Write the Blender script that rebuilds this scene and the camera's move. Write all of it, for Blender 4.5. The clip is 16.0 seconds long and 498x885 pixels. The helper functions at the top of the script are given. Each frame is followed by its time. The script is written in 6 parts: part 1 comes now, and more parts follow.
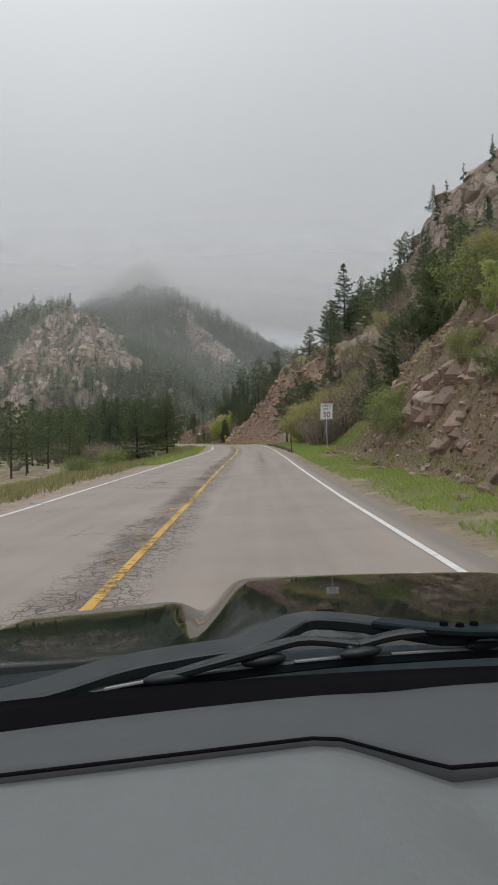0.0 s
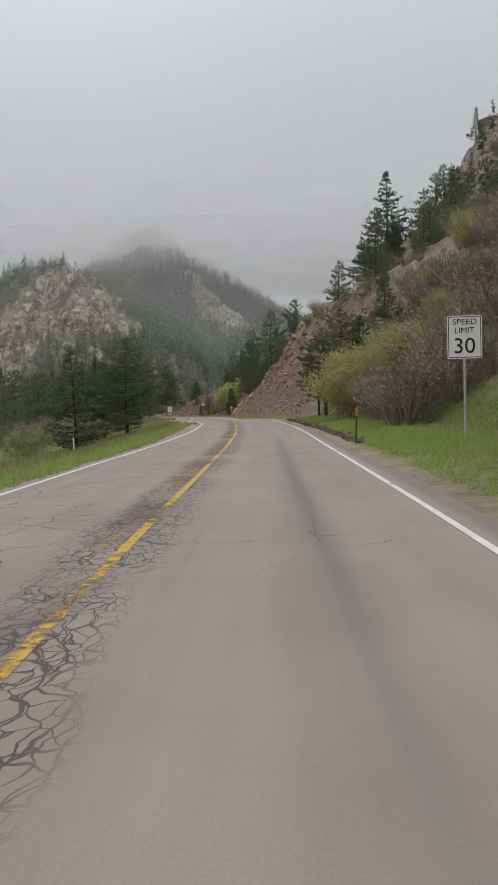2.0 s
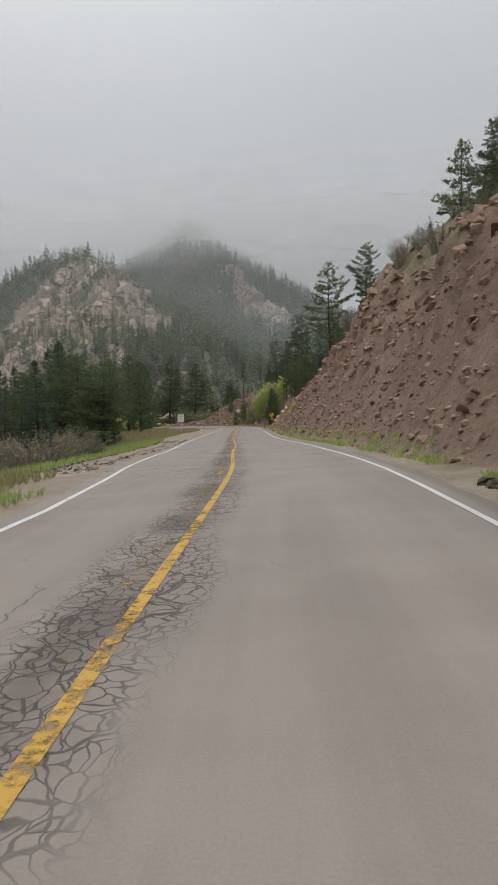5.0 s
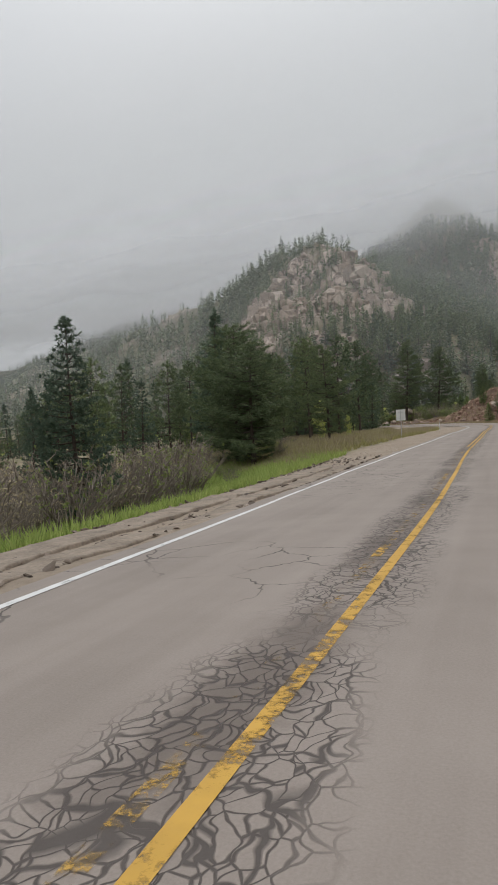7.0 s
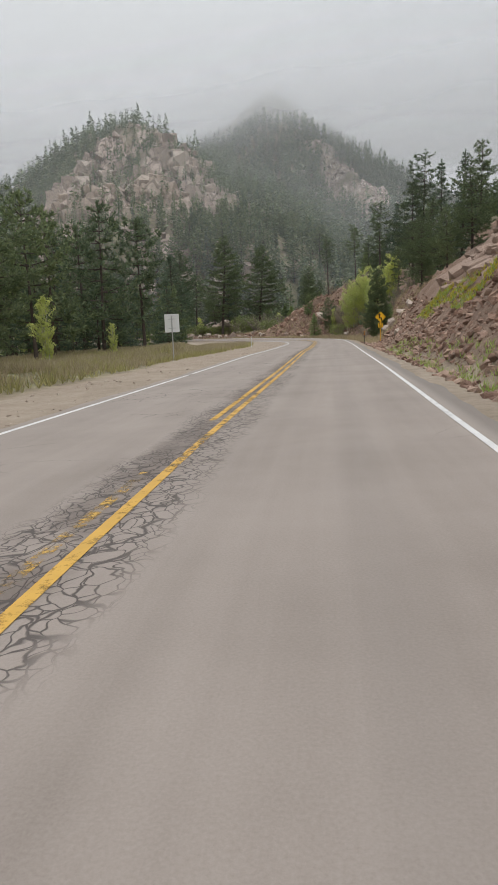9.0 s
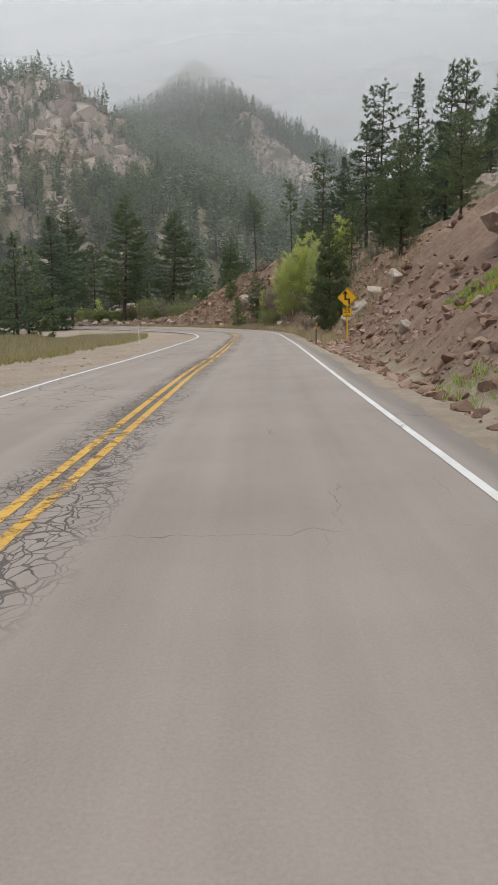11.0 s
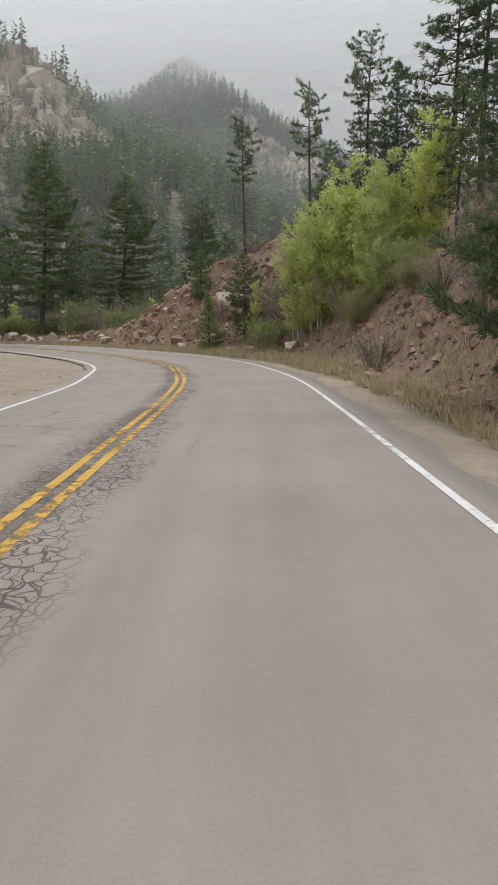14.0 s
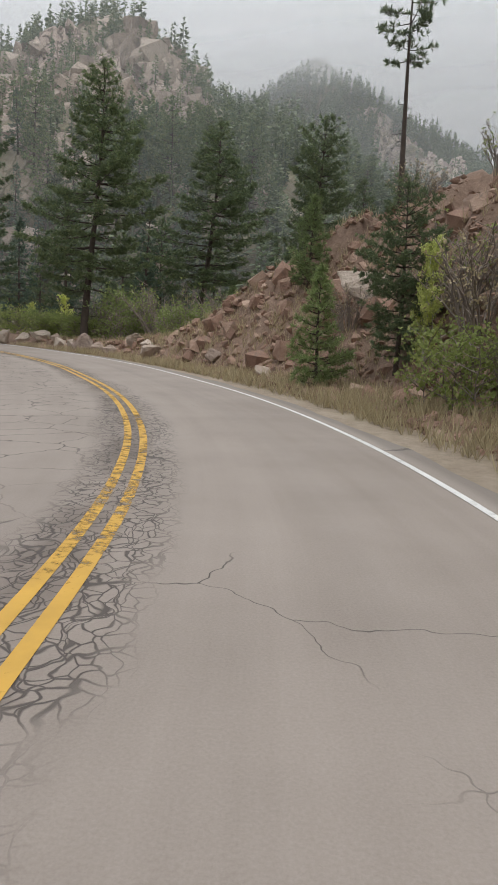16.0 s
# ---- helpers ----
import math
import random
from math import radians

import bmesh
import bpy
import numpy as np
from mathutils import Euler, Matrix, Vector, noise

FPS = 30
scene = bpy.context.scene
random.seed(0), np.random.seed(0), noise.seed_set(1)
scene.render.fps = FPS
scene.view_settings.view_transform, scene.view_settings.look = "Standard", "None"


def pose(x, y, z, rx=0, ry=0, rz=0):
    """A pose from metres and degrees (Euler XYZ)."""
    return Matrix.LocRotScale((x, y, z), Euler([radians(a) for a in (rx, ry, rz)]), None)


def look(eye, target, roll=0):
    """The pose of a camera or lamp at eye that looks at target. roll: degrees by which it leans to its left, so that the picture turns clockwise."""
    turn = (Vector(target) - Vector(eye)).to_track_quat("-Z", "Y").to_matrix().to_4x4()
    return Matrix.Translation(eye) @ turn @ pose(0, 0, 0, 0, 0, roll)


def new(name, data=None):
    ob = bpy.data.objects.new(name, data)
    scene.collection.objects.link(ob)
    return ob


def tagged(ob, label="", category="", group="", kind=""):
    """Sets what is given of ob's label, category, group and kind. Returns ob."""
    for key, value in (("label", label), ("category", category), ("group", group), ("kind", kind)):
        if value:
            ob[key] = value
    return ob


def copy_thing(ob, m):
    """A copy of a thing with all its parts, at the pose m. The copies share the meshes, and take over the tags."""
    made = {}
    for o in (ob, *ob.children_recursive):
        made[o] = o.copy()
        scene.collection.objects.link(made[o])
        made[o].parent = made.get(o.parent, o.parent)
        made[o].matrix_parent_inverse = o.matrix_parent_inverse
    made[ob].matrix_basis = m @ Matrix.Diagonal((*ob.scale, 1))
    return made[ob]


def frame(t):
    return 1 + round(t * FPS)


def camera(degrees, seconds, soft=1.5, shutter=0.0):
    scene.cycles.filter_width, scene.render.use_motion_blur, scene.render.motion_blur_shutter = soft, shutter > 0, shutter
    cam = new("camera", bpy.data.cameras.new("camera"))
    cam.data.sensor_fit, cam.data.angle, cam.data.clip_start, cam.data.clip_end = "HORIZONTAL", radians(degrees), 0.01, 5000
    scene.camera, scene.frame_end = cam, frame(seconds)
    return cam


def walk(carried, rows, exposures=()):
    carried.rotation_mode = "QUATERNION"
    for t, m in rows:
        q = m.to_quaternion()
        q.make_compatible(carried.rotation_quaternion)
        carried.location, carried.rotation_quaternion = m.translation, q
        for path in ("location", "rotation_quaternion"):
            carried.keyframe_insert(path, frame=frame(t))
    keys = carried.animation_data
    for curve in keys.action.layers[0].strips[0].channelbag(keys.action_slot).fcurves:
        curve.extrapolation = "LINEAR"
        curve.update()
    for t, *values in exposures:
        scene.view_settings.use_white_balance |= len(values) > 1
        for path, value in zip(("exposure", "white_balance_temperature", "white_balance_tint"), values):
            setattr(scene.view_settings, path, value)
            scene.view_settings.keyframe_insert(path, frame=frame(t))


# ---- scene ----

# ================= camera and walk =================
cam = camera(40.7, 16.0, 1.0)
METRES, EYE, TILT, LEAN, TURN = 217.5, 1.35, 0.0, 1.3, 0.0
ROWS = [
    (0.0, 0.0, 0.0, 0.0, 0.0, 0.0, -0.0),
    (0.5, 0.0003, 0.0344, 0.0001, 0.57, -0.3, 0.29),
    (1.0, 0.0005, 0.0693, 0.0003, 0.98, -0.95, 0.47),
    (1.5, 0.0006, 0.1043, 0.0007, 0.97, -1.81, 0.45),
    (2.0, 0.0006, 0.139, 0.0011, 0.96, -2.46, 0.36),
    (2.5, 0.0008, 0.1738, 0.0016, 0.99, -2.69, 0.08),
    (3.0, 0.0007, 0.2093, 0.0018, 1.83, -2.88, 0.11),
    (3.5, 0.0003, 0.2438, 0.0021, 2.42, -3.0, 0.59),
    (3.7, 0.0001, 0.2574, 0.0022, 2.68, -3.02, 0.65),
    (5.8, -0.0047, 0.3954, 0.0044, 10.95, -1.3, 0.85),
    (6.0, -0.0056, 0.4085, 0.0045, 13.79, -1.42, 0.97),
    (6.5, -0.0081, 0.4408, 0.0046, 24.65, -1.25, 2.01),
    (7.0, -0.0112, 0.4716, 0.0044, 26.34, -1.64, 2.09),
    (7.5, -0.014, 0.505, 0.0039, 21.57, -2.94, 1.88),
    (8.0, -0.0171, 0.5369, 0.0034, 16.62, -6.45, 1.45),
    (8.5, -0.02, 0.5668, 0.0031, 13.54, -8.34, 1.13),
    (9.0, -0.0232, 0.597, 0.0031, 12.47, -9.43, 1.03),
    (9.5, -0.0263, 0.6276, 0.0033, 10.98, -10.19, 0.81),
    (10.0, -0.0296, 0.658, 0.0033, 9.27, -10.73, 0.55),
    (10.2, -0.0307, 0.67, 0.0033, 7.65, -10.9, 0.45),
    (12.3, -0.0414, 0.7919, 0.0035, 6.1, -9.75, -0.4),
    (12.5, -0.0425, 0.8035, 0.0035, 6.08, -9.71, -0.48),
    (13.0, -0.0456, 0.8325, 0.0033, 6.29, -9.37, -0.88),
    (13.5, -0.0486, 0.8617, 0.0032, 6.34, -9.17, -1.07),
    (14.0, -0.0517, 0.8901, 0.0032, 5.69, -9.22, -1.06),
    (14.5, -0.055, 0.9179, 0.0031, 5.75, -9.0, -1.17),
    (15.0, -0.0585, 0.9464, 0.0030, 6.2, -8.65, -1.6),
    (15.5, -0.0627, 0.972, 0.0033, 8.25, -8.4, -2.5),
    (16.0, -0.0681, 0.9966, 0.0037, 15.15, -8.6, -4.5),
]
walk(cam, [(t, pose(0, 0, EYE, TILT, LEAN, TURN) @ pose(METRES * x, METRES * y, METRES * z, 90 + pitch, roll, yaw)) for t, x, y, z, yaw, pitch, roll in ROWS],
     exposures=[(0.0, 0.0), (7.3, 0.0), (8.6, 0.28), (16.0, 0.34)])

# ================= sky and light =================
SUN_EL, SUN_AZ = radians(55), radians(-30)
world = bpy.data.worlds.new("overcast")
scene.world = world
world.use_nodes = True
wn, wl = world.node_tree.nodes, world.node_tree.links
wn.clear()
w_out = wn.new("ShaderNodeOutputWorld")
w_bg = wn.new("ShaderNodeBackground")
w_sky = wn.new("ShaderNodeTexSky")
w_sky.sky_type, w_sky.sun_disc, w_sky.sun_elevation, w_sky.sun_rotation = "NISHITA", False, SUN_EL, SUN_AZ
w_sky.air_density, w_sky.dust_density = 1.0, 4.0
w_hsv = wn.new("ShaderNodeHueSaturation")
w_hsv.inputs["Saturation"].default_value = 0.25
w_hsv.inputs["Value"].default_value = 0.015
w_tc = wn.new("ShaderNodeTexCoord")
w_sep = wn.new("ShaderNodeSeparateXYZ")
w_noise = wn.new("ShaderNodeTexNoise")
w_noise.inputs["Scale"].default_value = 2.2
w_noise.inputs["Detail"].default_value = 1.5
w_noise.inputs["Roughness"].default_value = 0.45
w_map = wn.new("ShaderNodeMapping")
w_map.inputs["Scale"].default_value = (0.8, 0.8, 1.2)
LOW, MIDDLE, HIGH = (0.32, 0.333, 0.347, 1), (0.475, 0.493, 0.512, 1), (0.94, 0.98, 1.015, 1)     # cloud at the horizon, half way up and overhead
w_low, w_high = wn.new("ShaderNodeMapRange"), wn.new("ShaderNodeMapRange")
for q_, lo, hi in ((w_low, -0.08, 0.55), (w_high, 0.38, 1.05)):
    q_.interpolation_type = "SMOOTHSTEP"
    q_.inputs["From Min"].default_value, q_.inputs["From Max"].default_value = lo, hi
w_mix1, w_mix2 = wn.new("ShaderNodeMix"), wn.new("ShaderNodeMix")
w_mix1.data_type = w_mix2.data_type = "RGBA"
w_mix1.inputs[6].default_value, w_mix1.inputs[7].default_value, w_mix2.inputs[7].default_value = LOW, MIDDLE, HIGH
w_add = wn.new("ShaderNodeMath")
w_add.operation = "MULTIPLY_ADD"
w_mix = wn.new("ShaderNodeMix")
w_mix.data_type, w_mix.blend_type = "RGBA", "ADD"
w_mix.inputs[0].default_value = 1.0
wl.new(w_tc.outputs["Generated"], w_map.inputs["Vector"])
wl.new(w_map.outputs[0], w_noise.inputs["Vector"])
wl.new(w_tc.outputs["Generated"], w_sep.inputs[0])
w_cent = wn.new("ShaderNodeMath")
w_cent.operation = "SUBTRACT"
w_cent.inputs[1].default_value = 0.5
wl.new(w_noise.outputs["Fac"], w_cent.inputs[0])
wl.new(w_cent.outputs[0], w_add.inputs[0])
w_add.inputs[1].default_value = 0.16
wl.new(w_sep.outputs["Z"], w_add.inputs[2])
wl.new(w_add.outputs[0], w_low.inputs["Value"])
wl.new(w_add.outputs[0], w_high.inputs["Value"])
wl.new(w_low.outputs[0], w_mix1.inputs[0])
wl.new(w_high.outputs[0], w_mix2.inputs[0])
wl.new(w_mix1.outputs[2], w_mix2.inputs[6])
wl.new(w_sky.outputs[0], w_hsv.inputs["Color"])
wl.new(w_hsv.outputs[0], w_mix.inputs[6])
wl.new(w_mix2.outputs[2], w_mix.inputs[7])
wl.new(w_mix.outputs[2], w_bg.inputs["Color"])
w_bg.inputs["Strength"].default_value = 1.0
wl.new(w_bg.outputs[0], w_out.inputs[0])

sun_data = bpy.data.lights.new("sun", "SUN")
sun_data.energy, sun_data.angle, sun_data.color = 1.1, radians(40), (1.0, 0.985, 0.96)
sun = new("sun", sun_data)
sun.matrix_world = look((40, 60, 120), (0, 95, 0))


# ================= materials =================
def nodes_of(name):
    m = bpy.data.materials.new(name)
    m.use_nodes = True
    return m, m.node_tree.nodes, m.node_tree.links, m.node_tree.nodes["Principled BSDF"]


def noise_node(n, l, vec, scale, detail=6.0, rough=0.6):
    x = n.new("ShaderNodeTexNoise")
    x.inputs["Scale"].default_value, x.inputs["Detail"].default_value, x.inputs["Roughness"].default_value = scale, detail, rough
    if vec is not None:
        l.new(vec, x.inputs["Vector"])
    return x.outputs["Fac"]


def ramp_node(n, l, fac, stops):
    r = n.new("ShaderNodeValToRGB")
    for i, (p, c) in enumerate(stops):
        e = r.color_ramp.elements[i] if i < 2 else r.color_ramp.elements.new(p)
        e.position, e.color = p, (*c, 1) if len(c) == 3 else c
    l.new(fac, r.inputs[0])
    return r.outputs[0]


def mix_node(n, l, fac, a, b, blend="MIX"):
    m = n.new("ShaderNodeMix")
    m.data_type, m.blend_type = "RGBA", blend
    for sock, v in ((0, fac), (6, a), (7, b)):
        if isinstance(v, (int, float)):
            m.inputs[sock].default_value = v
        elif isinstance(v, tuple):
            m.inputs[sock].default_value = (*v, 1)
        else:
            l.new(v, m.inputs[sock])
    return m.outputs[2]


def math_node(n, l, op, a, b=0.0, c=None, clamp=False):
    m = n.new("ShaderNodeMath")
    m.operation, m.use_clamp = op, clamp
    for sock, v in ((0, a), (1, b), (2, c)):
        if v is None:
            continue
        if isinstance(v, (int, float)):
            m.inputs[sock].default_value = v
        else:
            l.new(v, m.inputs[sock])
    return m.outputs[0]


def attr_node(n, name):
    a = n.new("ShaderNodeAttribute")
    a.attribute_name = name
    return a.outputs["Fac"]


def bump_node(n, l, height, strength, distance, bsdf):
    b = n.new("ShaderNodeBump")
    b.inputs["Strength"].default_value, b.inputs["Distance"].default_value = strength, distance
    l.new(height, b.inputs["Height"])
    l.new(b.outputs[0], bsdf.inputs["Normal"])


def step_node(n, l, v, lo, hi):
    m = n.new("ShaderNodeMapRange")
    m.inputs["From Min"].default_value, m.inputs["From Max"].default_value = lo, hi
    l.new(v, m.inputs["Value"])
    return m.outputs[0]


def mat_plain(name, col, rough=0.6, metal=0.0, var=0.25, scale=4.0, bump=0.0, island=False, spec=0.5):
    """One colour with variation at two scales; island: each loose piece a little different."""
    m, n, l, b = nodes_of(name)
    tc = n.new("ShaderNodeTexCoord").outputs["Object"]
    f = math_node(n, l, "ADD", math_node(n, l, "MULTIPLY", noise_node(n, l, tc, scale), 0.6), math_node(n, l, "MULTIPLY", noise_node(n, l, tc, scale * 9), 0.4))
    if island:
        rnd = n.new("ShaderNodeNewGeometry").outputs["Random Per Island"]
        f = math_node(n, l, "ADD", math_node(n, l, "MULTIPLY", f, 0.5), math_node(n, l, "MULTIPLY", rnd, 0.5))
    lo, hi = tuple(max(0, c * (1 - var)) for c in col), tuple(min(1, c * (1 + var)) for c in col)
    l.new(ramp_node(n, l, f, [(0.25, lo), (0.75, hi)]), b.inputs["Base Color"])
    b.inputs["Roughness"].default_value, b.inputs["Metallic"].default_value = rough, metal
    b.inputs["Specular IOR Level"].default_value = spec
    if bump:
        bump_node(n, l, noise_node(n, l, tc, scale * 6), bump, 0.05, b)
    return m


def mat_leaf(name, dark, light, third, trans=0.35):
    """Foliage: each spray its own tone, each tree a little lighter or darker."""
    m, n, l, b = nodes_of(name)
    rnd = n.new("ShaderNodeNewGeometry").outputs["Random Per Island"]
    tc = n.new("ShaderNodeTexCoord").outputs["Object"]
    big = noise_node(n, l, tc, 0.9, 2.0)
    f = math_node(n, l, "ADD", math_node(n, l, "MULTIPLY", rnd, 0.6), math_node(n, l, "MULTIPLY", big, 0.4))
    col = ramp_node(n, l, f, [(0.1, dark), (0.6, light), (0.95, third)])
    tree = n.new("ShaderNodeObjectInfo").outputs["Random"]
    col = mix_node(n, l, 1.0, col, ramp_node(n, l, tree, [(0.0, (0.8, 0.82, 0.85)), (1.0, (1.15, 1.12, 1.0))]), "MULTIPLY")
    l.new(col, b.inputs["Base Color"])
    b.inputs["Roughness"].default_value = 0.6
    b.inputs["Specular IOR Level"].default_value = 0.25
    tr = n.new("ShaderNodeBsdfTranslucent")
    l.new(col, tr.inputs["Color"])
    mx = n.new("ShaderNodeMixShader")
    mx.inputs[0].default_value = trans
    l.new(b.outputs[0], mx.inputs[1])
    l.new(tr.outputs[0], mx.inputs[2])
    l.new(mx.outputs[0], n["Material Output"].inputs["Surface"])
    return m


M_PINE = mat_leaf("pine_needles", (0.085, 0.118, 0.072), (0.180, 0.232, 0.125), (0.29, 0.325, 0.165))
M_FIR = mat_leaf("fir_needles", (0.066, 0.100, 0.076), (0.138, 0.190, 0.135), (0.21, 0.262, 0.175))
M_YOUNG = mat_leaf("young_pine_needles", (0.15, 0.20, 0.09), (0.29, 0.37, 0.16), (0.41, 0.47, 0.21))
M_FAR = mat_leaf("far_needles", (0.088, 0.122, 0.084), (0.170, 0.218, 0.140), (0.262, 0.300, 0.182))
M_ASPEN = mat_leaf("aspen_leaves", (0.46, 0.52, 0.18), (0.66, 0.71, 0.28), (0.78, 0.80, 0.40), 0.55)
M_OAK = mat_leaf("oak_leaves", (0.32, 0.31, 0.14), (0.48, 0.46, 0.23), (0.60, 0.56, 0.33), 0.5)
M_BUSH = mat_leaf("bush_leaves", (0.19, 0.24, 0.08), (0.32, 0.38, 0.14), (0.43, 0.47, 0.20), 0.5)
M_GRASS = mat_leaf("grass_blades", (0.24, 0.32, 0.10), (0.38, 0.48, 0.16), (0.54, 0.60, 0.25), 0.5)
M_OLIVE = mat_leaf("olive_grass", (0.28, 0.27, 0.12), (0.43, 0.40, 0.19), (0.56, 0.51, 0.29), 0.5)
M_DRY = mat_leaf("dry_grass", (0.30, 0.25, 0.16), (0.47, 0.40, 0.27), (0.58, 0.51, 0.36), 0.4)
M_BUD = mat_leaf("tan_buds", (0.30, 0.25, 0.17), (0.45, 0.38, 0.27), (0.56, 0.50, 0.36), 0.4)
M_FLOWER = mat_leaf("yellow_flowers", (0.45, 0.40, 0.05), (0.62, 0.52, 0.05), (0.7, 0.6, 0.1), 0.4)
M_BARK = mat_plain("bark", (0.085, 0.066, 0.055), 0.95, var=0.5, scale=6, bump=0.6)
M_TWIG = mat_plain("grey_twigs", (0.235, 0.195, 0.165), 0.9, var=0.35, scale=5)
M_ASPENBARK = mat_plain("aspen_bark", (0.5, 0.48, 0.42), 0.8, var=0.3, scale=5)
M_GALV = mat_plain("galvanised_steel", (0.55, 0.56, 0.57), 0.45, 0.8, 0.15, 8)
M_SIGNWHITE = mat_plain("white_sheeting", (0.80, 0.80, 0.80), 0.4, var=0.05)
M_SIGNBACK = mat_plain("aluminium_sign_back", (0.72, 0.73, 0.73), 0.5, 0.1, 0.08)
M_SIGNBLACK = mat_plain("black_sign_paint", (0.015, 0.015, 0.016), 0.45, var=0.1)
M_SIGNYELLOW = mat_plain("yellow_sheeting", (0.80, 0.44, 0.01), 0.4, var=0.06)
M_AMBER = mat_plain("amber_reflector", (0.75, 0.28, 0.01), 0.25, var=0.05)
M_POST = mat_plain("dark_steel_post", (0.07, 0.065, 0.05), 0.7, 0.3, 0.3)


def mat_rock(name, a, b_, c, scale=1.0):
    m, n, l, b = nodes_of(name)
    tc = n.new("ShaderNodeTexCoord").outputs["Object"]
    rnd = n.new("ShaderNodeNewGeometry").outputs["Random Per Island"]
    big = noise_node(n, l, tc, 0.35 * scale, 3)
    fine = noise_node(n, l, tc, 3.5 * scale, 8, 0.7)
    f = math_node(n, l, "ADD", math_node(n, l, "MULTIPLY", rnd, 0.42), math_node(n, l, "ADD", math_node(n, l, "MULTIPLY", big, 0.25), math_node(n, l, "MULTIPLY", fine, 0.4)))
    col = ramp_node(n, l, f, [(0.28, a), (0.52, b_), (0.8, c)])
    lichen = step_node(n, l, noise_node(n, l, tc, 1.3 * scale, 6, 0.7), 0.56, 0.68)
    col = mix_node(n, l, math_node(n, l, "MULTIPLY", lichen, 0.55), col, (0.12, 0.115, 0.10))
    l.new(col, b.inputs["Base Color"])
    b.inputs["Roughness"].default_value = 0.9
    b.inputs["Specular IOR Level"].default_value = 0.25
    bump_node(n, l, math_node(n, l, "ADD", noise_node(n, l, tc, 2.0 * scale, 9, 0.7), big), 0.8, 0.25 / scale, b)
    return m


M_GRANITE = mat_rock("pink_granite", (0.195, 0.155, 0.128), (0.37, 0.302, 0.25), (0.51, 0.435, 0.375), 0.4)
M_REDROCK = mat_rock("red_rock", (0.165, 0.10, 0.074), (0.315, 0.20, 0.15), (0.46, 0.335, 0.26), 1.5)
M_LEDGE = mat_rock("ledge_granite", (0.23, 0.165, 0.13), (0.41, 0.30, 0.24), (0.54, 0.43, 0.36), 1.1)
M_BOULDER = mat_rock("pale_boulder", (0.24, 0.18, 0.15), (0.42, 0.33, 0.27), (0.55, 0.47, 0.40), 1.1)

# ground: soil, grass, gravel, scree and mountain rock by zone
M_GROUND, n, l, b = nodes_of("ground_cover")
tc = n.new("ShaderNodeTexCoord").outputs["Object"]
fine, mid, big = noise_node(n, l, tc, 5, 8, 0.7), noise_node(n, l, tc, 0.7, 6), noise_node(n, l, tc, 0.06, 5)
soil = ramp_node(n, l, fine, [(0.3, (0.14, 0.105, 0.078)), (0.7, (0.31, 0.25, 0.19))])
scrub = ramp_node(n, l, mid, [(0.35, (0.19, 0.16, 0.105)), (0.65, (0.36, 0.31, 0.215))])
col = mix_node(n, l, step_node(n, l, math_node(n, l, "ADD", mid, math_node(n, l, "MULTIPLY", fine, 0.4)), 0.55, 0.8), soil, scrub)
rockc = ramp_node(n, l, noise_node(n, l, tc, 0.34, 9, 0.7), [(0.3, (0.19, 0.148, 0.122)), (0.5, (0.38, 0.305, 0.26)), (0.7, (0.52, 0.445, 0.39))])
seam = n.new("ShaderNodeTexVoronoi")
seam.feature = "DISTANCE_TO_EDGE"
seam.inputs["Scale"].default_value = 0.30
seam_map = n.new("ShaderNodeMapping")
seam_map.inputs["Scale"].default_value = (1, 1, 0.5)
l.new(tc, seam_map.inputs["Vector"])
seam_warp = n.new("ShaderNodeTexNoise")
seam_warp.inputs["Scale"].default_value = 0.6
seam_warp.inputs["Detail"].default_value = 5.0
l.new(tc, seam_warp.inputs["Vector"])
seam_add = n.new("ShaderNodeVectorMath")
seam_add.operation = "MULTIPLY_ADD"
l.new(seam_warp.outputs["Color"], seam_add.inputs[0])
seam_add.inputs[1].default_value = (2.2, 2.2, 2.2)
l.new(seam_map.outputs[0], seam_add.inputs[2])
l.new(seam_add.outputs[0], seam.inputs["Vector"])
rockc = mix_node(n, l, math_node(n, l, "MULTIPLY", step_node(n, l, seam.outputs["Distance"], 0.07, 0.01), 0.75), rockc, (0.075, 0.065, 0.055))
duff = ramp_node(n, l, mid, [(0.35, (0.045, 0.045, 0.028)), (0.65, (0.10, 0.10, 0.055))])
col = mix_node(n, l, attr_node(n, "duff"), col, duff)
col = mix_node(n, l, attr_node(n, "rock"), col, rockc)
grass = ramp_node(n, l, fine, [(0.3, (0.10, 0.125, 0.04)), (0.7, (0.20, 0.235, 0.08))])
col = mix_node(n, l, attr_node(n, "grass"), col, grass)
screec = ramp_node(n, l, math_node(n, l, "ADD", math_node(n, l, "MULTIPLY", fine, 0.6), math_node(n, l, "MULTIPLY", mid, 0.4)), [(0.3, (0.135, 0.088, 0.066)), (0.55, (0.265, 0.183, 0.138)), (0.75, (0.40, 0.305, 0.235))])
col = mix_node(n, l, attr_node(n, "scree"), col, screec)
sand = ramp_node(n, l, math_node(n, l, "ADD", math_node(n, l, "MULTIPLY", fine, 0.5), math_node(n, l, "MULTIPLY", mid, 0.5)), [(0.3, (0.24, 0.19, 0.145)), (0.7, (0.42, 0.35, 0.28))])
col = mix_node(n, l, attr_node(n, "gravel"), col, sand)
l.new(col, b.inputs["Base Color"])
b.inputs["Roughness"].default_value = 0.95
b.inputs["Specular IOR Level"].default_value = 0.2
